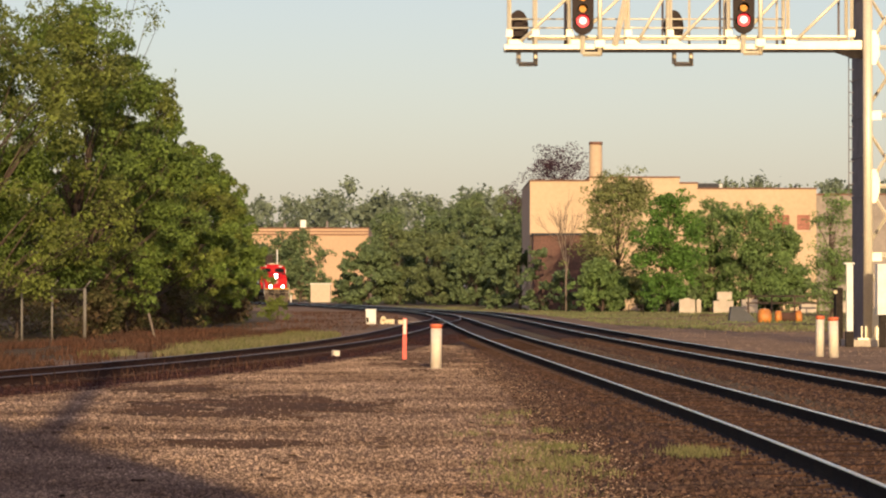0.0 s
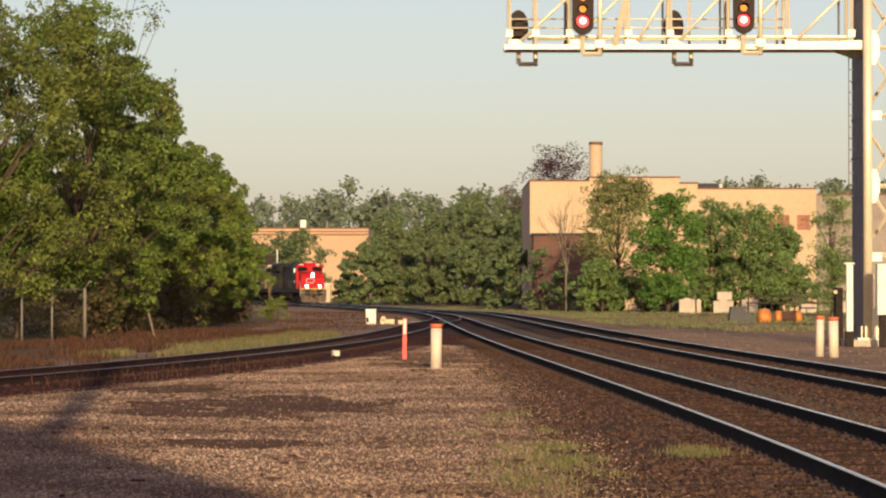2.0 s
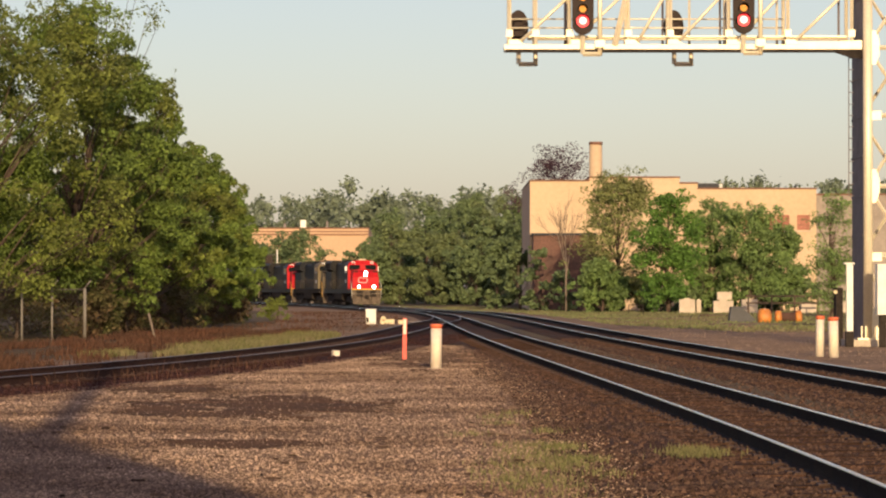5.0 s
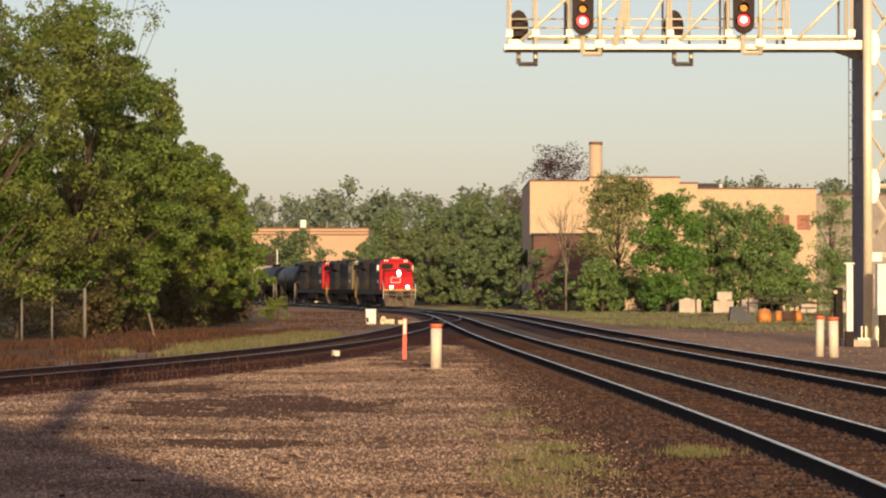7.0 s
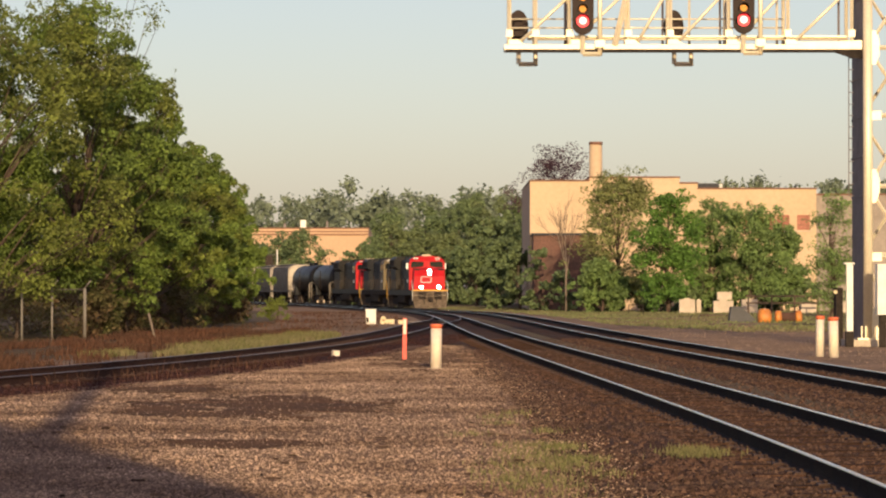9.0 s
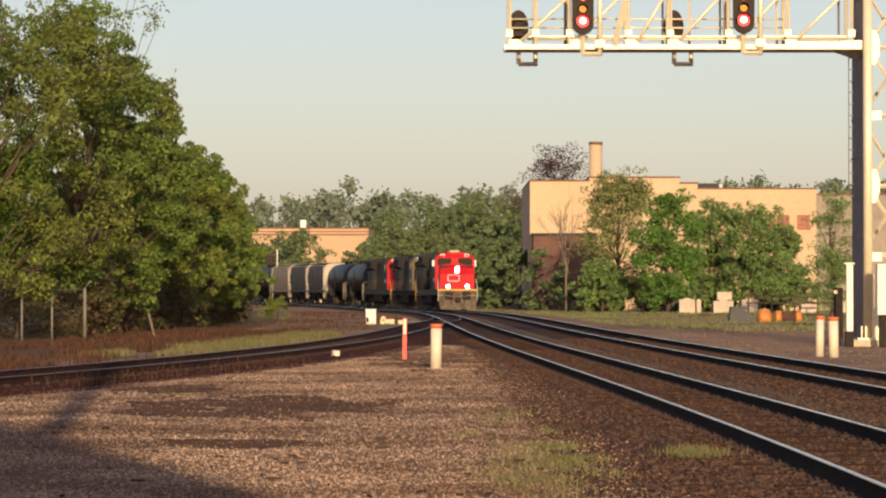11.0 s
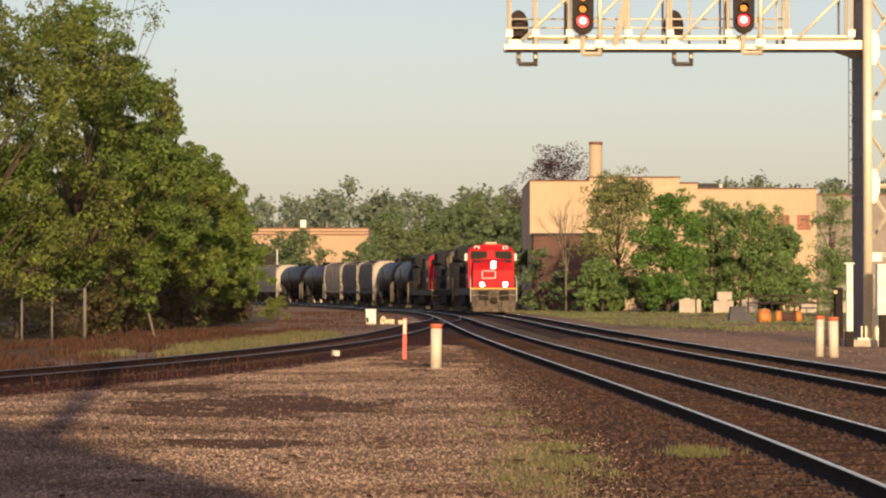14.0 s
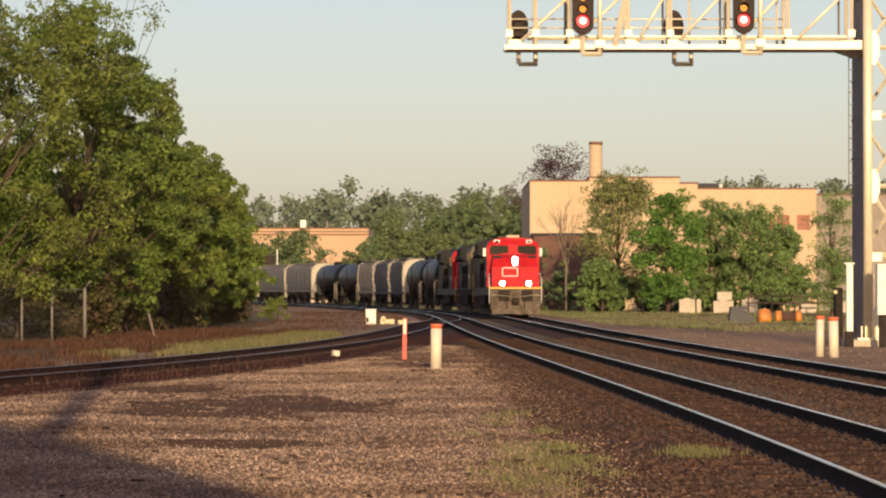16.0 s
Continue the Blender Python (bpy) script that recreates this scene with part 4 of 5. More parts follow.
def signal(px, py, front, lit_row, label):
    """A three-light signal head on its bracket; front heads face the camera."""
    s = -1 if front else 1
    t = thing("railway_signal", label, "railway signal", pose(gx(px), GY + (-0.35 if front else 1.75), gz(py)), "gantry signals")
    bm = B()
    out = [(math.cos(a) * 0.33, math.sin(a) * 0.33 - (0.3 if math.sin(a) < 0 else -0.62)) for a in [k * math.tau / 28 for k in range(28)]]
    if not front:
        out = [(math.cos(a) * 0.31, math.sin(a) * 0.52) for a in [k * math.tau / 28 for k in range(28)]]
    prism(bm, out, 0, 0.04, "y")
    part("backplate", bm, BLACKMETAL, t, "black oval backing plate")
    part("housing", box(B(), -0.13, 0.13, 0.04 if front else -0.28, 0.34 if front else 0.0, -0.36 if front else -0.3, 0.55 if front else 0.3), BLACKMETAL, t, bevel=0.03)
    for i, z in enumerate((-0.21, 0.15, 0.50) if front else (-0.17, 0.17)):
        bm = B()
        n = 14
        for k in range(n):
            a0, a1 = radians(-20 + 220 * k / n), radians(-20 + 220 * (k + 1) / n)
            q = []
            for a, r in ((a0, 0.205), (a1, 0.205), (a1, 0.22), (a0, 0.22)) if i == 0 and front else ((a0, 0.14), (a1, 0.14), (a1, 0.155), (a0, 0.155)):
                q.append((math.cos(a) * r, math.sin(a) * r + z))
            v0 = [bm.verts.new((u, 0, w)) for u, w in q]
            v1 = [bm.verts.new((u, s * 0.28, w)) for u, w in q]
            for e in range(4):
                bm.faces.new((v0[e], v0[(e + 1) % 4], v1[(e + 1) % 4], v1[e]))
            bm.faces.new(v1)
        part("hood", bm, BLACKMETAL, t)
        # wide red disc stands for the red light spilled inside the hood
        m = (SIGNALRED if i == 0 else LENSAMBER) if front else BLACKMETAL
        lens = part("lens", rod(B(), (0, s * 0.002, z), (0, s * 0.03, z), 0.2 if m is SIGNALRED else 0.11, n=20), m, t, "glowing red disc for the lit hood around the lamp" if front and i == 0 else "amber lens")
        if front and i == 0:
            part("lamp", rod(B(), (0, s * 0.031, z), (0, s * 0.04, z), 0.11, n=16), SIGNALCORE, lens)
    y = 0.35 if front else -0.4
    low = -1.2 if front else -1.16
    part("bracket", bar(B(), (0.0, y * 0.5, low), (0.0, y * 0.5, -0.4), 0.10), STEEL, t)
    part("bracket", bar(B(), (0.0, y * 0.5, low), (0.55, y * 0.5, low), 0.10), STEEL, t)
    part("pipe_clamp", box(B(), 0.38, 0.66, y * 0.5 - 0.08, y * 0.5 + 0.08, low + 0.2, low + 0.42), STEEL, t, bevel=0.01) if front else None
    part("drop_pipe", rod(B(), (0.52, y * 0.5, low - 0.05), (0.52, y * 0.5, 1.6 if front else -0.7), 0.07, n=10), STEEL, t)
    return t


signal(1031, 26, True, 0, "black oval signal head showing a red light")
signal(1315, 24, True, 0, "black oval signal head showing a red light")
signal(920, 39, False, 0, "black signal head seen from behind")
signal(1200, 39, False, 0, "black signal head seen from behind")


# ---- cabinets by the gantry ----
cab = thing("cable_riser", "narrow white cable riser box by the mast", "cable box", pose(12.12, 95.2, 0))
part("box", box(B(), -0.09, 0.1, 0, 0.2, 0.45, 2.45), WHITEPAINT, cab, bevel=0.015)
part("cap", box(B(), -0.16, 0.14, -0.03, 0.23, 2.45, 2.5), WHITEPAINT, cab)
part("foot", box(B(), -0.12, 0.12, 0, 0.2, -0.05, 0.45), UNDER, cab)
cab = thing("brown_cabinet", "dark brown equipment cabinet with a round pale cover", "cabinet", pose(12.3, 99.2, 0))
part("body", box(B(), -0.1, 0.12, 0, 0.6, -0.05, 1.75), UNDER, cab, bevel=0.02)
part("lamp_cover", rod(B(), (-0.12, -0.06, 1.62), (-0.12, 0.0, 1.62), 0.06, n=14), CREAM, cab, "round pale reflective cover")
cab = thing("meter_cabinet", "white metal meter cabinet on a dark post", "cabinet", pose(13.14, 94.4, 0))
part("body", box(B(), -0.3, 0.5, 0, 0.5, 0.95, 2.45), WHITEPAINT, cab, bevel=0.02)
part("door", box(B(), -0.24, 0.44, -0.02, 0.0, 1.02, 2.38), WHITEPAINT, cab, bevel=0.006)
part("post", box(B(), -0.22, -0.02, 0.15, 0.35, -0.1, 0.95), UNDER, cab)
part("post", box(B(), 0.25, 0.4, 0.15, 0.35, -0.1, 0.95), UNDER, cab)


# ---- marker posts ----
def marker(x, y, height, r, lean, label):
    t = thing("marker_post", label, "marker post", pose(x, y, -0.03, 0, lean, 0), "marker posts")
    part("tube", lathe(B(), [(0, r), (height * 0.5, r), (height - 0.085, r * 1.02)], 18, "z"), POSTPAINT, t)
    part("band", lathe(B(), [(height - 0.085, r * 1.05), (height - 0.02, r * 1.14), (height, r * 1.1), (height + 0.01, r * 0.8)], 18, "z"), ORANGE, t, "faded orange-red cap")
    return t


marker(-0.15, 68.2, 0.98, 0.118, 0.5, "white plastic marker post with an orange cap in gravel")
marker(9.57, 81.2, 1.05, 0.105, 1.0, "grimy white marker post with a red cap")
marker(9.86, 80.6, 1.02, 0.125, -1.0, "white marker post with a red cap")
st = thing("survey_stake", "thin red plastic marker stake in gravel", "marker stake", pose(-0.93, 77.0, 0, 0, 0.8, 0))
part("shaft", box(B(), -0.05, 0.05, -0.012, 0.012, -0.1, 1.0), STAKERED, st, bevel=0.004)
part("reflector", box(B(), -0.035, 0.035, -0.018, -0.0125, 0.62, 0.98), POSTPAINT, st, "pale reflective strip")
blk = thing("concrete_block", "small pale concrete block lying in gravel", "concrete block", pose(-2.74, 81.5, 0.0, 6, 4, 20))
part("block", box(B(), -0.085, 0.085, -0.07, 0.07, -0.03, 0.14), POSTPAINT, blk, bevel=0.02)

# ---- switch machine ----
sw = thing("switch_box", "white switch machine cabinet beside the turnout", "switch box", pose(-3.62, 160, 0))
part("cabinet", box(B(), -0.24, 0.26, 0, 0.5, -0.05, 0.68), WHITEPAINT, sw, bevel=0.02)
part("lid", box(B(), -0.26, 0.28, -0.03, 0.53, 0.68, 0.72), WHITEPAINT, sw)
part("hasp", box(B(), -0.22, -0.1, -0.03, 0, 0.05, 0.3), UNDER, sw)
mo = thing("switch_motor", "cream switch motor housing beside the turnout", "switch motor", pose(-2.75, 160.5, 0))
part("housing", box(B(), -0.4, 0.3, 0, 0.5, -0.05, 0.2), CREAM, mo, bevel=0.04)
part("cover", rod(B(), (-0.25, 0.0, 0.24), (-0.25, 0.5, 0.24), 0.12, n=14), CREAM, mo)
part("crank_case", box(B(), 0.5, 0.75, 0.1, 0.5, -0.05, 0.16), CREAM, mo, bevel=0.03)
part("throw_rod", rod(B(), (0.85, 0.3, 0.08), (1.9, 0.3, 0.08), 0.03), STEELDARK, mo)

# ---- chain-link fence under the wood ----
fence = thing("chain_link_fence", "old chain-link fence with leaning barbed-wire arms", "fence")
fp = [(-16.6, 109.5), (-14.5, 110.0), (-13.46, 110.0), (-12.33, 110.0)]
for i, (x, y) in enumerate(fp[:4]):
    p_ = part("fence_post", rod(B(), (x, y, -0.1), (x, y, 1.75), 0.04 if i != 3 else 0.055, n=8), FENCESTEEL, fence)
    part("barb_arm", rod(B(), (x, y, 1.75), (x + 0.22, y - 0.1, 2.02), 0.022, n=6), STEELDARK, p_)
for (a, b), (c, d) in zip(fp[:3], fp[1:4]):
    part("top_rail", rod(B(), (a, b, 1.7), (c, d, 1.7), 0.022, n=6), FENCEWIRE, fence)
    bm = B()
    n = int((c - a) / 0.16)
    for k in range(-10, n):
        for s in (1, -1):
            u0, u1 = k / n, (k + 10) / n
            z0, z1 = (0.05, 1.68) if s > 0 else (1.68, 0.05)
            if u0 < 0:
                z0 += (z1 - z0) * (-u0) / (u1 - u0)
                u0 = 0
            if u1 > 1:
                z1 = z0 + (z1 - z0) * (1 - u0) / (u1 - u0)
                u1 = 1
            rod(bm, (a + (c - a) * u0, b + (d - b) * u0, z0), (a + (c - a) * u1, b + (d - b) * u1, z1), 0.004, n=3)
    part("wire_mesh", bm, FENCEWIRE, fence)
lp = thing("leaning_post", "thin broken post leaning in the weeds", "post", pose(-9.35, 104, 0, 0, -14, 0))
part("post", rod(B(), (0, 0, -0.1), (0, 0, 0.95), 0.035, n=8), PALEBARK, lp)

# ---- yard clutter across the tracks ----
for x, y, w, h, lab in ((19.5, 255, 1.2, 1.05, ""), (20.45, 255.3, 0.35, 1.0, ""), (22.3, 254, 1.5, 0.95, ""), (24.2, 252, 1.2, 1.05, ""), (28.6, 250, 1.1, 0.7, ""),
                        (31.0, 250, 1.0, 0.95, "")):
    b_ = thing("concrete_barrier_block", "pale concrete block standing in the grass", "concrete block", pose(x * 0.957, y * 0.957, -0.1), "concrete blocks")
    part("block", box(B(), -w / 2, w / 2, 0, 0.7, 0, h), CONCRETE, b_, bevel=0.05)
    part("lifting_ridge", box(B(), -w / 5, w / 5, 0.15, 0.55, h, h + 0.08), CONCRETE, b_, bevel=0.02)
b_ = thing("concrete_barrier_block", "pale concrete block stacked on another", "concrete block", pose(22.4 * 0.957, 254.1 * 0.957, 0.93), "concrete blocks")
part("block", box(B(), -0.55, 0.55, 0, 0.5, 0, 0.6), CONCRETE, b_, bevel=0.05)
ramp_ = thing("grey_ramp", "grey sheet-metal chute lying in the grass", "chute", pose(15.6, 168, -0.05))
part("slab", prism(B(), [(-0.55, 0), (-0.45, 0.85), (0.1, 0.85), (0.85, 0.15), (0.85, 0)], 0, 0.9, "y"), HOPPERDARK, ramp_, bevel=0.02)
for x, r, w, lab in ((16.95, 0.45, 0.6, ""), (17.68, 0.36, 0.3, ""), (18.75, 0.36, 0.3, "")):
    d_ = thing("orange_drum", "rounded orange-yellow drum lying in the grass", "drum", pose(x, 168.5, 0.24), "orange drums")
    part("shell", lathe(B(), [(-w * 0.6, r * 0.5), (-w * 0.5, r * 0.85), (-w * 0.3, r), (w * 0.3, r), (w * 0.5, r * 0.85), (w * 0.6, r * 0.5)], 18), EQUIPORANGE, d_)
d_ = thing("orange_pipe", "rusty orange pipe lying in the grass", "pipe", pose(18.22, 168.6, 0.24))
part("pipe", rod(B(), (-0.55, 0, 0), (0.5, 0, 0), 0.26, n=14), RUSTRAIL, d_)

# low rail fence, log and frame in the grass
rf = thing("rail_fence", "low dark timber rail fence before the trees", "fence")
for k in range(5):
    part("fence_post", box(B(), 22.4 + k * 1.7, 22.52 + k * 1.7, 234.9, 235.05, -0.1, 1.3), BARK, rf)
for z in (0.65, 1.15):
    part("rail", box(B(), 22.3, 29.4, 235.06, 235.12, z, z + 0.12), BARK, rf)
lg = thing("fallen_log", "dark log lying in the grass", "log", pose(17.5, 203, 0.03, 0, 0, 3))
part("log", rod(B(), (-1.2, 0, 0), (1.2, 0, 0), 0.11, 0.08, 10), BARK, lg)
mf = thing("metal_frame", "small dark metal frame stand in the grass", "stand", pose(13.4, 222, -0.05))
for x in (-0.5, 0.5):
    part("leg", box(B(), x - 0.03, x + 0.03, -0.03, 0.03, 0, 0.65), UNDER, mf)
part("top_bar", box(B(), -0.55, 0.55, -0.04, 0.04, 0.65, 0.71), UNDER, mf)


# ---- the train ----
def truck(parent, x, axles, gap, wheel_r, material):
    """A bogie with side frames and its wheels."""
    t = part("truck", box(B(), x - gap * (axles - 1) / 2 - 0.5, x + gap * (axles - 1) / 2 + 0.5, -0.5, 0.5, 0.45, 0.85), material, parent)
    for s in (-1.12, 1.12):
        bm = B()
        L = gap * (axles - 1) / 2 + 0.45
        prism(bm, [(x - L, 0.45), (x - L, 0.72), (x - L * 0.6, 0.95), (x + L * 0.6, 0.95), (x + L, 0.72), (x + L, 0.45), (x + L * 0.5, 0.38), (x - L * 0.5, 0.38)],
              s - 0.09, s + 0.09, "y")
        part("side_frame", bm, material, t)
    for k in range(axles):
        xx = x + gap * (k - (axles - 1) / 2)
        for s in (-0.755, 0.755):
            bm = B()
            rod(bm, (xx, s - 0.065, wheel_r), (xx, s + 0.065, wheel_r), wheel_r, n=24)
            rod(bm, (xx, s - 0.09 * (1 if s > 0 else -1), wheel_r), (xx, s - 0.065 * (1 if s > 0 else -1), wheel_r), wheel_r + 0.025, n=24)
            part("wheel", bm, WHEELSTEEL, t)
    return t


def coupler(parent, x, s):
    bm = B()
    box(bm, min(x, x + s * 0.55), max(x, x + s * 0.55), -0.11, 0.11, 0.78, 1.0)
    box(bm, min(x + s * 0.4, x + s * 0.66), max(x + s * 0.4, x + s * 0.66), -0.2, 0.2, 0.72, 1.05)
    part("coupler", bm, UNDER, parent, bevel=0.02)


def rail_bar(bm, pts, r=0.022):
    for a, b in zip(pts, pts[1:]):
        rod(bm, a, b, r, n=6)


def locomotive(label, nose, hood, stripe, lit):
    """A wide-nosed diesel; x points ahead, the rail head is at z 0."""
    t = thing("locomotive", label, "locomotive", group="train")
    part("underframe", box(B(), -10.4, 10.3, -1.5, 1.5, 1.22, 1.60), UNDER if nose is not LOCORED else LOCOBLACK, t)
    part("deck_edge", box(B(), -10.4, 10.30, -1.54, 1.54, 1.60, 1.665), LOCOBLACK, t)
    part("front_stripe", box(B(), 10.30, 10.45, -1.54, 1.54, 1.59, 1.67), stripe, t, "bright stripe along the front deck edge")
    for x in (-7.2, 7.0):
        truck(t, x, 3, 1.95, 0.52, UNDER)
    part("fuel_tank", prism(B(), [(-1.45, 1.2), (-1.45, 0.6), (-1.0, 0.32), (1.0, 0.32), (1.45, 0.6), (1.45, 1.2)], -3.2, 3.0), UNDER, t)
    # pilot and plough
    part("pilot", box(B(), 10.2, 10.42, -1.46, 1.46, 0.72, 1.60), LOCOGREY, t, "dirty grey pilot plate")
    bm = B()
    prism(bm, [(-1.45, 0.72), (-1.35, 0.12), (1.35, 0.12), (1.45, 0.72)], 10.3, 10.5)
    for v in bm.verts:
        if v.co.z < 0.3:
            v.co.x += 0.55 * (1 - abs(v.co.y) / 2.0)
    part("plough", bm, LOCOGREY, t, "dirty snow plough")
    coupler(t, 10.4, 1)
    coupler(t, -10.4, -1)
    for s in (-1, 1):
        for k in range(3):
            part("step", box(B(), 10.0, 10.5, min(s * 1.15, s * 1.5), max(s * 1.15, s * 1.5), 0.45 + 0.36 * k, 0.5 + 0.36 * k), HOPPERBEIGE if k == 2 else LOCOGREY, t)
        part("air_hose", rod(B(), (10.45, s * 0.55, 1.0), (10.6, s * 0.5, 0.45), 0.03, n=6), LOCOBLACK, t)
        part("cut_lever", rod(B(), (10.47, s * 0.2, 1.12), (10.47, s * 1.3, 1.25), 0.02, n=6), HOPPERBEIGE, t)
        part("pilot_pocket", box(B(), 10.42, 10.44, min(s * 0.35, s * 1.0), max(s * 0.35, s * 1.0), 0.85, 1.5), UNDER, t)
        bm = B()
        rail_bar(bm, [(10.4, s * 1.52, 0.75), (10.4, s * 1.52, 2.05), (9.8, s * 1.5, 2.4), (9.2, s * 1.4, 2.5)])
        part("front_handrail", bm, LOCOWHITE if lit else LOCOYELLOW, t)
        bm = B()
        for k in range(10):
            xx = 4.3 - k * 1.55
            rod(bm, (xx, s * 1.5, 1.65), (xx, s * 1.5, 2.6), 0.018, n=5)
        rod(bm, (4.3, s * 1.5, 2.6), (-9.65, s * 1.5, 2.6), 0.02, n=5)
        part("side_handrail", bm, LOCOGREY, t)
    # nose: wide, slightly tapered, roof sloping to the windscreen
    bm = B()
    prism(bm, [(7.6, 1.665), (9.95, 1.665), (9.95, 2.85), (9.62, 3.4), (9.1, 3.56), (7.6, 3.6)], -1.34, 1.34, "y")
    for v in bm.verts:
        if v.co.z > 3.2:
            v.co.y *= 0.92
    part("nose", bm, nose, t, bevel=0.06)
    bm = box(B(), 9.951, 9.965, -0.33, 0.33, 1.7, 2.8)
    part("nose_door", bm, nose, t, bevel=0.006)
    # black blocks stand in for the shadow gap where nose meets cab
    for s in (-1, 1):
        part("nose_gap_shade", box(B(), 9.3, 9.68, min(s * 0.78, s * 1.26), max(s * 0.78, s * 1.26), 3.36, 3.49), LOCOBLACK, t, "black block for the shadow between nose and cab", bevel=0.02)
    # cab with its arched roof
    roof = [(-1.55, 1.665), (-1.55, 4.05), (-1.42, 4.33), (-1.05, 4.52), (-0.5, 4.60), (0.5, 4.60), (1.05, 4.52), (1.42, 4.33), (1.55, 4.05), (1.55, 1.665)]
    bm = prism(B(), roof, 5.1, 7.9)
    for v in bm.verts:
        if v.co.x > 7 and v.co.z > 4.2:
            v.co.x -= 0.25
    # red units: cab sides coloured black, standing for red in shade
    cabp = part("cab", bm, hood if nose is LOCORED else nose, t, bevel=0.04)
    bm = prism(B(), roof, 7.905, 7.92)
    for v in bm.verts:
        if v.co.z > 4.2:
            v.co.x -= 0.25
    part("cab_front", bm, nose, cabp)
    for s in (-1, 1):
        part("windscreen", prism(B(), [(s * 0.28, 3.72), (s * 0.28, 4.08), (s * 1.22, 4.14), (s * 1.38, 3.98), (s * 1.38, 3.60), (s * 0.85, 3.62)], 7.86, 7.935), GLASSDARK, cabp, bevel=0.02)
        part("windscreen_visor", box(B(), 7.8, 8.0, min(s * 0.28, s * 1.32), max(s * 0.28, s * 1.32), 4.12, 4.16), nose, cabp)
        part("side_window", box(B(), 5.6, 7.3, min(s * 1.52, s * 1.565), max(s * 1.52, s * 1.565), 3.3, 4.0), GLASSDARK, cabp)
        part("wind_deflector", box(B(), 7.15, 7.32, min(s * 1.56, s * 1.74), max(s * 1.56, s * 1.74), 3.5, 3.98), LOCOWHITE if lit else LOCOGREY, cabp, "small wind deflector", bevel=0.01)
        nb = part("number_board", box(B(), 7.5, 7.78, min(s * 0.78, s * 1.12), max(s * 0.78, s * 1.12), 4.22, 4.46), LOCOWHITE, cabp, "small white number board", bevel=0.01)
        part("number_bar", box(B(), 7.781, 7.786, min(s * 0.84, s * 1.06), max(s * 0.84, s * 1.06), 4.29, 4.40), LOCOBLACK, nb)
        part("cab_mark", box(B(), 6.2, 6.9, min(s * 1.552, s * 1.557), max(s * 1.552, s * 1.557), 2.3, 2.6), LOCOWHITE, cabp)
    part("roof_hatch", box(B(), 6.2, 7.62, -0.38, 0.38, 4.58, 4.74), LOCOTAN if nose is not LOCORED else BEIGEBOX, cabp, "pale roof unit", bevel=0.02)
    bm = B()
    for u in (-0.5, 0.55):
        rod(bm, (6.0, u, 4.55), (6.0, u, 4.95), 0.02, n=6)
    part("antenna", bm, UNDER, cabp)
    # lamps
    lamp = LAMPWHITE if lit else LOCOWHITE
    hb = part("headlight_housing", box(B(), 9.3, 9.93, -0.24, 0.24, 2.95, 3.47), nose, t, bevel=0.04)
    for z in (3.10, 3.30):
        part("headlight", rod(B(), (9.92, 0, z), (9.96, 0, z), 0.14, n=18), lamp, hb, "round headlight lens")
    for s in (-0.76, 0.76):
        d = part("ditch_light", box(B(), 10.1, 10.38, s - 0.15, s + 0.15, 1.74, 2.06), LOCOBLACK, t, bevel=0.02)
        part("ditch_lens", rod(B(), (10.37, s, 1.9), (10.41, s, 1.9), 0.145, n=18), lamp, d)
    if nose is LOCORED:
        # the emblem on the nose, as plain white strokes
        for y0, y1, z0, z1 in ((-0.70, 0.12, 2.78, 2.82), (-0.745, -0.70, 2.34, 2.78), (-0.70, 0.12, 2.30, 2.34), (0.12, 0.165, 2.34, 2.78)):
            part("emblem", box(B(), 9.966, 9.972, y0, y1, z0, z1), LOCOWHITE, t, "plain white emblem stroke")
    # long hood with its radiators, doors and stacks
    part("long_hood", prism(B(), [(-0.92, 1.665), (-0.92, 4.2), (-0.75, 4.4), (0.75, 4.4), (0.92, 4.2), (0.92, 1.665)], -9.9, 5.1), hood, t, bevel=0.03)
    part("radiator", prism(B(), [(-1.5, 3.75), (-1.5, 4.45), (-1.2, 4.68), (1.2, 4.68), (1.5, 4.45), (1.5, 3.75), (0.9, 3.4), (-0.9, 3.4)], -9.8, -5.2), hood, t, "flared radiator wings")
    part("radiator_cabin", box(B(), -9.7, -5.4, -1.38, 1.38, 1.67, 3.5), hood, t, bevel=0.03)
    part("blower_duct", box(B(), 2.0, 5.0, -1.35, 1.35, 1.7, 3.0), hood, t, bevel=0.03)
    part("inertial_filter", box(B(), 1.2, 3.4, -1.2, 1.2, 4.1, 4.62), hood, t, bevel=0.05)
    part("exhaust_stack", box(B(), -1.2, -0.2, -0.45, 0.45, 4.4, 4.72), UNDER, t, bevel=0.02)
    part("dynamic_brake", box(B(), 3.5, 4.9, -1.1, 1.1, 4.2, 4.58), hood, t, bevel=0.05)
    for s in (-1, 1):
        for k in range(11):
            xx = -4.9 + k * 0.62
            part("hood_door", box(B(), xx, xx + 0.56, min(s * 0.92, s * 0.94), max(s * 0.92, s * 0.94), 1.85, 3.9), hood, t)
        part("grille", box(B(), -9.5, -5.6, min(s * 1.5, s * 1.52), max(s * 1.5, s * 1.52), 3.85, 4.35), UNDER, t)
        part("side_sill_mark", box(B(), -8.5, -4.0, min(s * 0.945, s * 0.95), max(s * 0.945, s * 0.95), 2.6, 3.0), LOCOGREY, t)
    return t


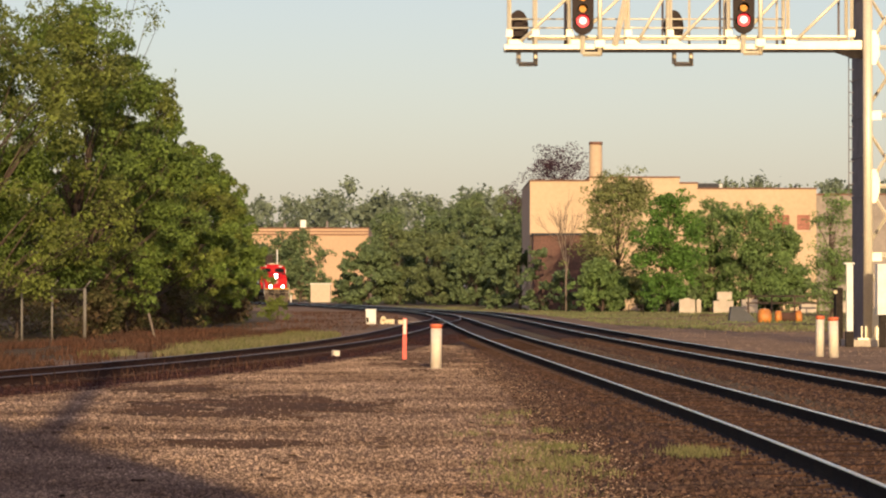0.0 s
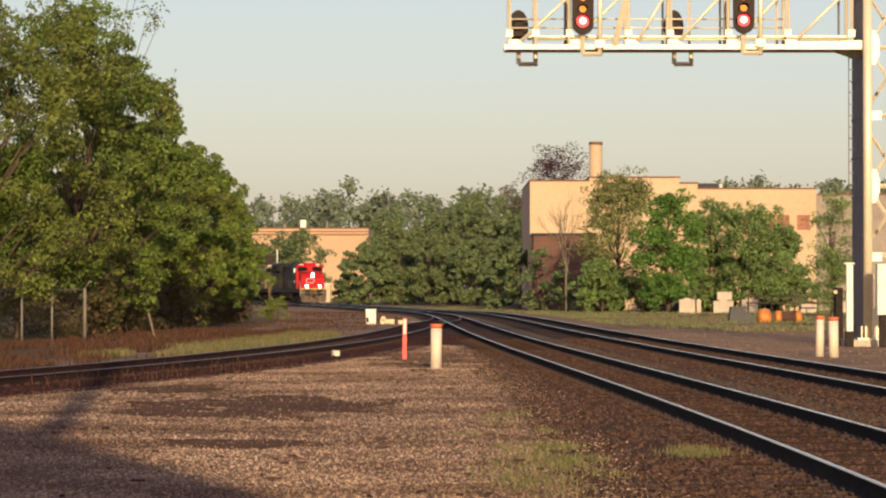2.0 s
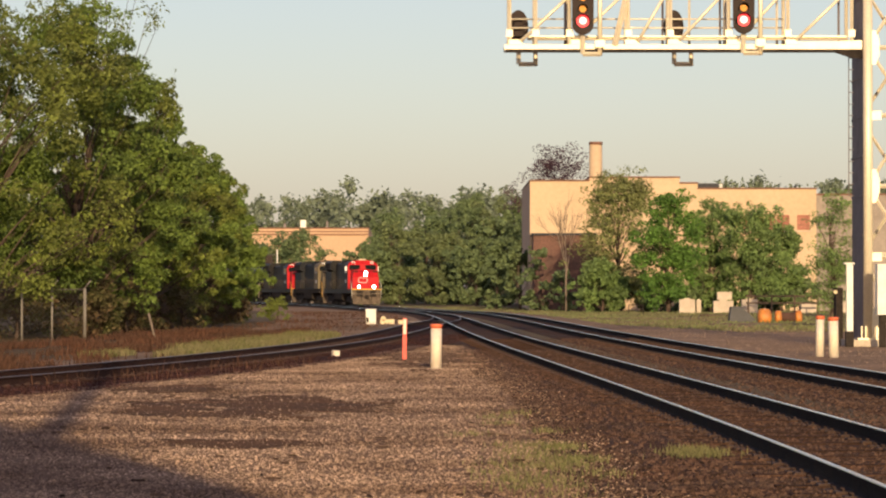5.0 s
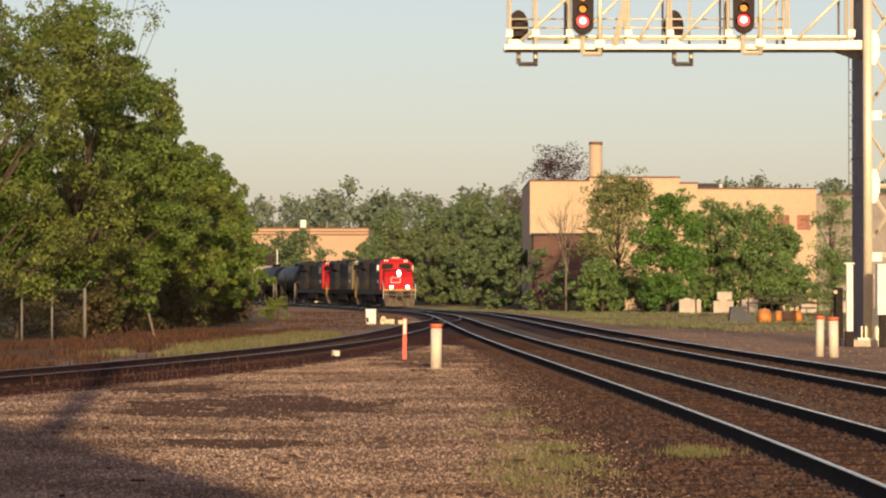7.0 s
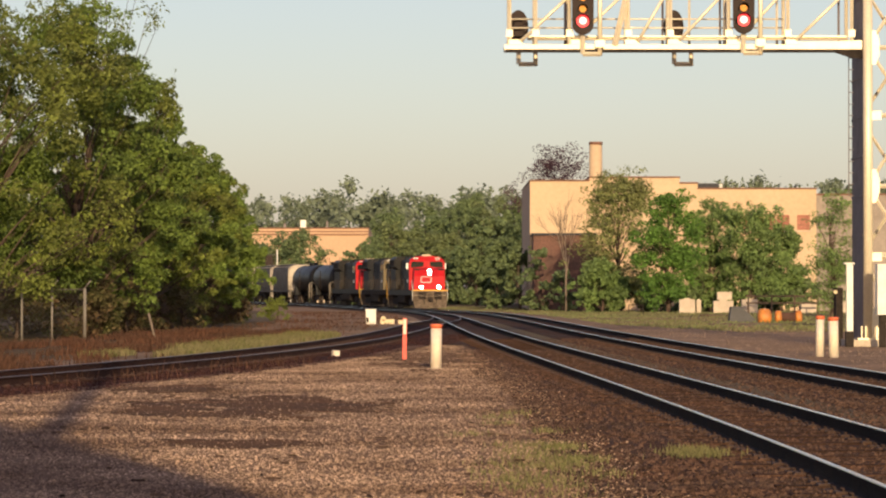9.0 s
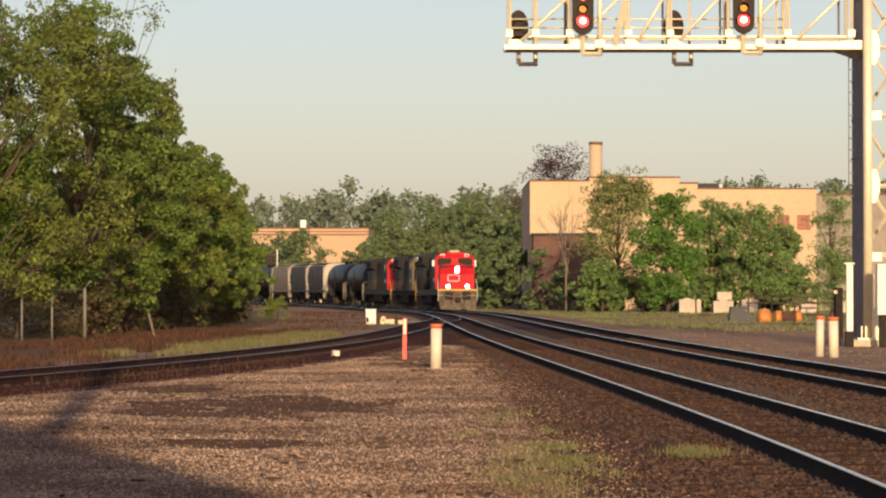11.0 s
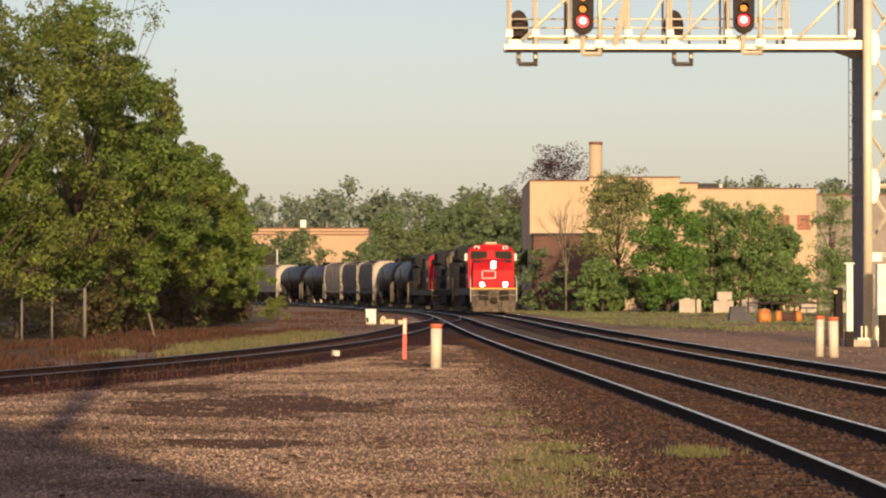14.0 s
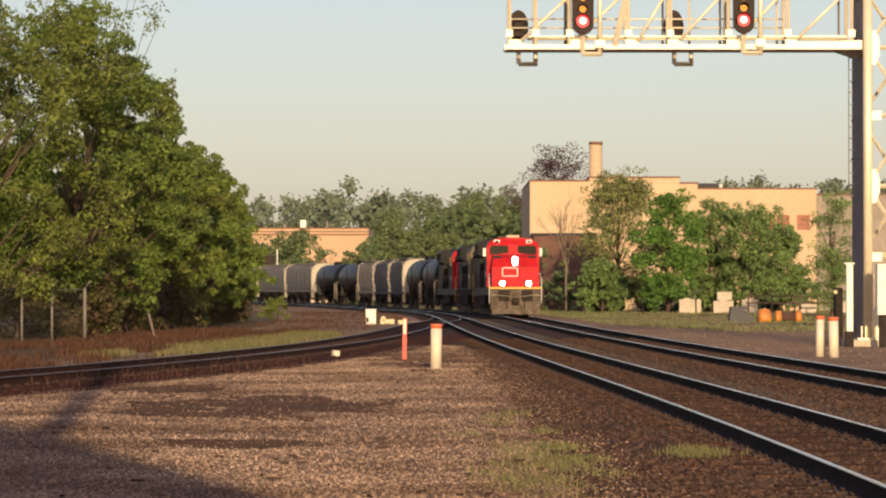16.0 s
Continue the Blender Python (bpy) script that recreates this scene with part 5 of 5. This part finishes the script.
def car_ends(t, half, material, height, bm_mat):
    """Ladders and grab irons at both ends, end sills and couplers."""
    for e in (-1, 1):
        coupler(t, e * half, e)
        part("end_sill", box(B(), min(e * half, e * (half - 0.25)), max(e * half, e * (half - 0.25)), -1.5, 1.5, 0.95, 1.3), bm_mat, t)
        for s in (-1, 1):
            bm = B()
            for u in (0.1, 0.55):
                rod(bm, (e * (half - u), s * 1.55, 0.55), (e * (half - u), s * 1.55, height), 0.028, n=5)
            z = 0.6
            while z < height:
                rod(bm, (e * (half - 0.1), s * 1.55, z), (e * (half - 0.55), s * 1.55, z), 0.018, n=5)
                z += 0.4
            part("ladder", bm, material, t)


def tank_car(length, label):
    t = thing("tank_car", label, "tank car", group="train")
    half = length / 2 - 0.55
    r = 1.5
    zc = 1.28 + r
    bm = lathe(B(), [(-half + 0.45, 0.3), (-half + 0.5, 0.8), (-half + 0.66, 1.2), (-half + 0.95, 1.42), (-half + 1.35, r), (half - 1.35, r), (half - 0.95, 1.42),
                     (half - 0.66, 1.2), (half - 0.5, 0.8), (half - 0.45, 0.3)], 32)
    for v in bm.verts:
        v.co.z += zc
    part("tank", bm, TANKBLACK, t)
    for x in (-half * 0.33, half * 0.33):
        bm = lathe(B(), [(x - 0.05, r + 0.012), (x + 0.05, r + 0.012)], 32)
        for v in bm.verts:
            v.co.z += zc
        part("tank_seam", bm, TANKBLACK, t)
    part("centre_sill", box(B(), -half, half, -0.3, 0.3, 0.85, 1.3), UNDER, t)
    for e in (-1, 1):
        part("saddle", prism(B(), [(-1.3, 1.0), (-1.35, 2.1), (-0.8, 1.5), (0.8, 1.5), (1.35, 2.1), (1.3, 1.0)], e * (half - 2.1) - 0.25, e * (half - 2.1) + 0.25), TANKBLACK, t)
        part("end_platform", box(B(), min(e * half, e * (half - 1.0)), max(e * half, e * (half - 1.0)), -1.5, 1.5, 1.2, 1.26), UNDER, t)
        bm = B()
        rail_bar(bm, [(e * (half - 0.05), -1.5, 1.26), (e * (half - 0.05), -1.5, 2.35), (e * (half - 0.05), 1.5, 2.35), (e * (half - 0.05), 1.5, 1.26)], 0.025)
        part("end_handrail", bm, HOPPERBEIGE, t, "pale end handrail")
        truck(t, e * (half - 1.9), 2, 1.75, 0.44, UNDER)
    part("dome", rod(B(), (0, 0, zc + r - 0.05), (0, 0, zc + r + 0.3), 0.45, n=16), TANKBLACK, t)
    for s in (-0.7, 0.7):
        bm = B()
        rail_bar(bm, [(-0.9, s, zc + r - 0.25), (-0.9, s, zc + r + 0.73), (0.9, s, zc + r + 0.73), (0.9, s, zc + r - 0.25)])
        part("dome_railing", bm, UNDER, t)
    for s in (-1, 1):
        bm = B()
        for x in (-0.22, 0.22):
            rod(bm, (x, s * 1.56, 0.9), (x, s * 1.56, zc + 0.8), 0.025, n=5)
        for k in range(9):
            rod(bm, (-0.22, s * 1.56, 1.0 + k * 0.3), (0.22, s * 1.56, 1.0 + k * 0.3), 0.018, n=5)
        part("side_ladder", bm, UNDER, t)
    car_ends(t, half, HOPPERBEIGE, 2.2, UNDER)
    return t


def hopper_car(length, material, label, bays):
    t = thing("covered_hopper", label, "hopper car", group="train")
    half = length / 2 - 0.38
    b = half - 0.2
    half_side = [(1.38, 1.35), (1.50, 1.75), (1.57, 2.3), (1.59, 2.85), (1.56, 3.4), (1.47, 3.85), (1.30, 4.15), (0.98, 4.34), (0.55, 4.42)]
    outline = [(-u, v) for u, v in half_side] + half_side[::-1]
    bm = prism(B(), outline, -b, b)
    part("body", bm, material, t, bevel=0.03)
    part("roof_edge", box(B(), -b, b, -1.36, -1.28, 4.14, 4.22), HOPPERPALE, t)
    part("roof_edge", box(B(), -b, b, 1.28, 1.36, 4.14, 4.22), HOPPERPALE, t)
    part("side_sill", box(B(), -half, half, -1.6, 1.6, 1.28, 1.5), material, t)
    for e in (-1, 1):
        # ends stay paler than the sides to carry the sun on them
        part("end_panel", prism(B(), [(u * 0.985, v) for u, v in outline], e * b, e * (b + 0.04)), HOPPERPALE, t, "car end coloured paler for the sunlight on it")
        for s in (-1, 1):
            bm = B()
            rail_bar(bm, [(e * (b + 0.1), s * (u + 0.03), v) for u, v in half_side[:8]], 0.06)
            box(bm, min(e * (b + 0.04), e * (b + 0.16)), max(e * (b + 0.04), e * (b + 0.16)), min(s * 1.42, s * 1.54), max(s * 1.42, s * 1.54), 0.7, 1.4)
            part("corner_post", bm, HOPPERPALE, t, "pale curved corner post")
        truck(t, e * (half - 1.75), 2, 1.75, 0.44, UNDER)
    for k in range(bays):
        x = -b + 2 * b * (k + 0.5) / bays
        w = b / bays * 0.75
        bm = B()
        v0 = [bm.verts.new(c) for c in ((x - w, -1.3, 1.36), (x + w, -1.3, 1.36), (x + w, 1.3, 1.36), (x - w, 1.3, 1.36))]
        v1 = [bm.verts.new(c) for c in ((x - 0.35, -0.6, 0.45), (x + 0.35, -0.6, 0.45), (x + 0.35, 0.6, 0.45), (x - 0.35, 0.6, 0.45))]
        for i in range(4):
            bm.faces.new((v0[i], v0[(i + 1) % 4], v1[(i + 1) % 4], v1[i]))
        bm.faces.new(v0), bm.faces.new(v1)
        part("hopper_bay", bm, material, t)
        for s in (-1, 1):
            part("hatch", rod(B(), (x, s * 0.35, 4.42), (x, s * 0.35, 4.52), 0.3, n=14), material, t)
    nrib = int(length / 3.1)
    for k in range(1, nrib):
        x = -b + 2 * b * k / nrib
        for s in (-1, 1):
            bm = B()
            rail_bar(bm, [(x, s * (u + 0.005), v) for u, v in half_side[1:7]], 0.022)
            part("rib", bm, material, t)
    bm = B()
    for s in (-1, 1):
        box(bm, -b, b, min(s * 0.7, s * 1.1), max(s * 0.7, s * 1.1), 4.46, 4.5)
    part("running_board", bm, HOPPERPALE, t, "pale roof walkway")
    car_ends(t, half, HOPPERPALE, 4.1, material)
    return t


lead = locomotive("red-fronted wide-nose diesel locomotive with bright headlights", LOCORED, LOCOBLACK, LOCOYELLOW, True)
second = locomotive("dark blue and tan diesel locomotive, second in the train", LOCOTAN, LOCOBLUE, LOCOTAN, False)
third = locomotive("red-fronted black diesel locomotive, third in the train", LOCORED, LOCOBLACK, LOCOYELLOW, False)
tank_a = tank_car(15.0, "black tank car with pale handrails")
tank_b = copy_thing(tank_a, Matrix.Identity(4))
hop_a = hopper_car(12.75, HOPPERDARK, "slate-grey short covered hopper car", 2)
hop_b = copy_thing(hop_a, Matrix.Identity(4))
hop_c = hopper_car(12.75, HOPPERBEIGE, "pale beige short covered hopper car", 2)
tank_c = tank_car(17.0, "long black tank car")
tank_d = copy_thing(tank_c, Matrix.Identity(4))
hop_d = hopper_car(19.6, HOPPERGREY, "grey long covered hopper car", 3)
hop_e = copy_thing(hop_d, Matrix.Identity(4))
hop_f = copy_thing(hop_d, Matrix.Identity(4))
TRAIN = ((lead, 22.3, 14.2), (second, 22.3, 14.2), (third, 22.3, 14.2), (tank_a, 15.0, 10.1), (tank_b, 15.0, 10.1), (hop_a, 12.75, 8.3), (hop_b, 12.75, 8.3),
         (hop_c, 12.75, 8.3), (tank_c, 17.0, 12.1), (tank_d, 17.0, 12.1), (hop_d, 19.6, 15.2), (hop_e, 19.6, 15.2), (hop_f, 19.6, 15.2))

# distance along the far track, counted away from the viewpoint
LINE_Y = [100 + 0.5 * k for k in range(1080)]
LINE_S = [0.0]
for a, b in zip(LINE_Y, LINE_Y[1:]):
    LINE_S.append(LINE_S[-1] + math.hypot(b - a, far_track(b) - far_track(a)))


def along(s):
    y = float(np.interp(s, LINE_S, LINE_Y))
    return Vector((far_track(y), y, rise(y) + RAIL))


SPEED, START = 12.7, float(np.interp(387.0, LINE_Y, LINE_S))


def car_pose(front, length, wheelbase):
    mid = front + length / 2
    a, b = along(mid - wheelbase / 2), along(mid + wheelbase / 2)
    d = a - b
    c = (a + b) / 2
    return pose(c.x, c.y, c.z, 0, 0, math.degrees(math.atan2(d.y, d.x)))


def motions():
    for i, (car, length, wheelbase) in enumerate(TRAIN):
        rows = []
        for k in range(17):
            front = START - SPEED * k - 1.2 + sum(c[1] for c in TRAIN[:i])
            rows.append((k, car_pose(front, length, wheelbase)))
        walk(car, rows)


motions()
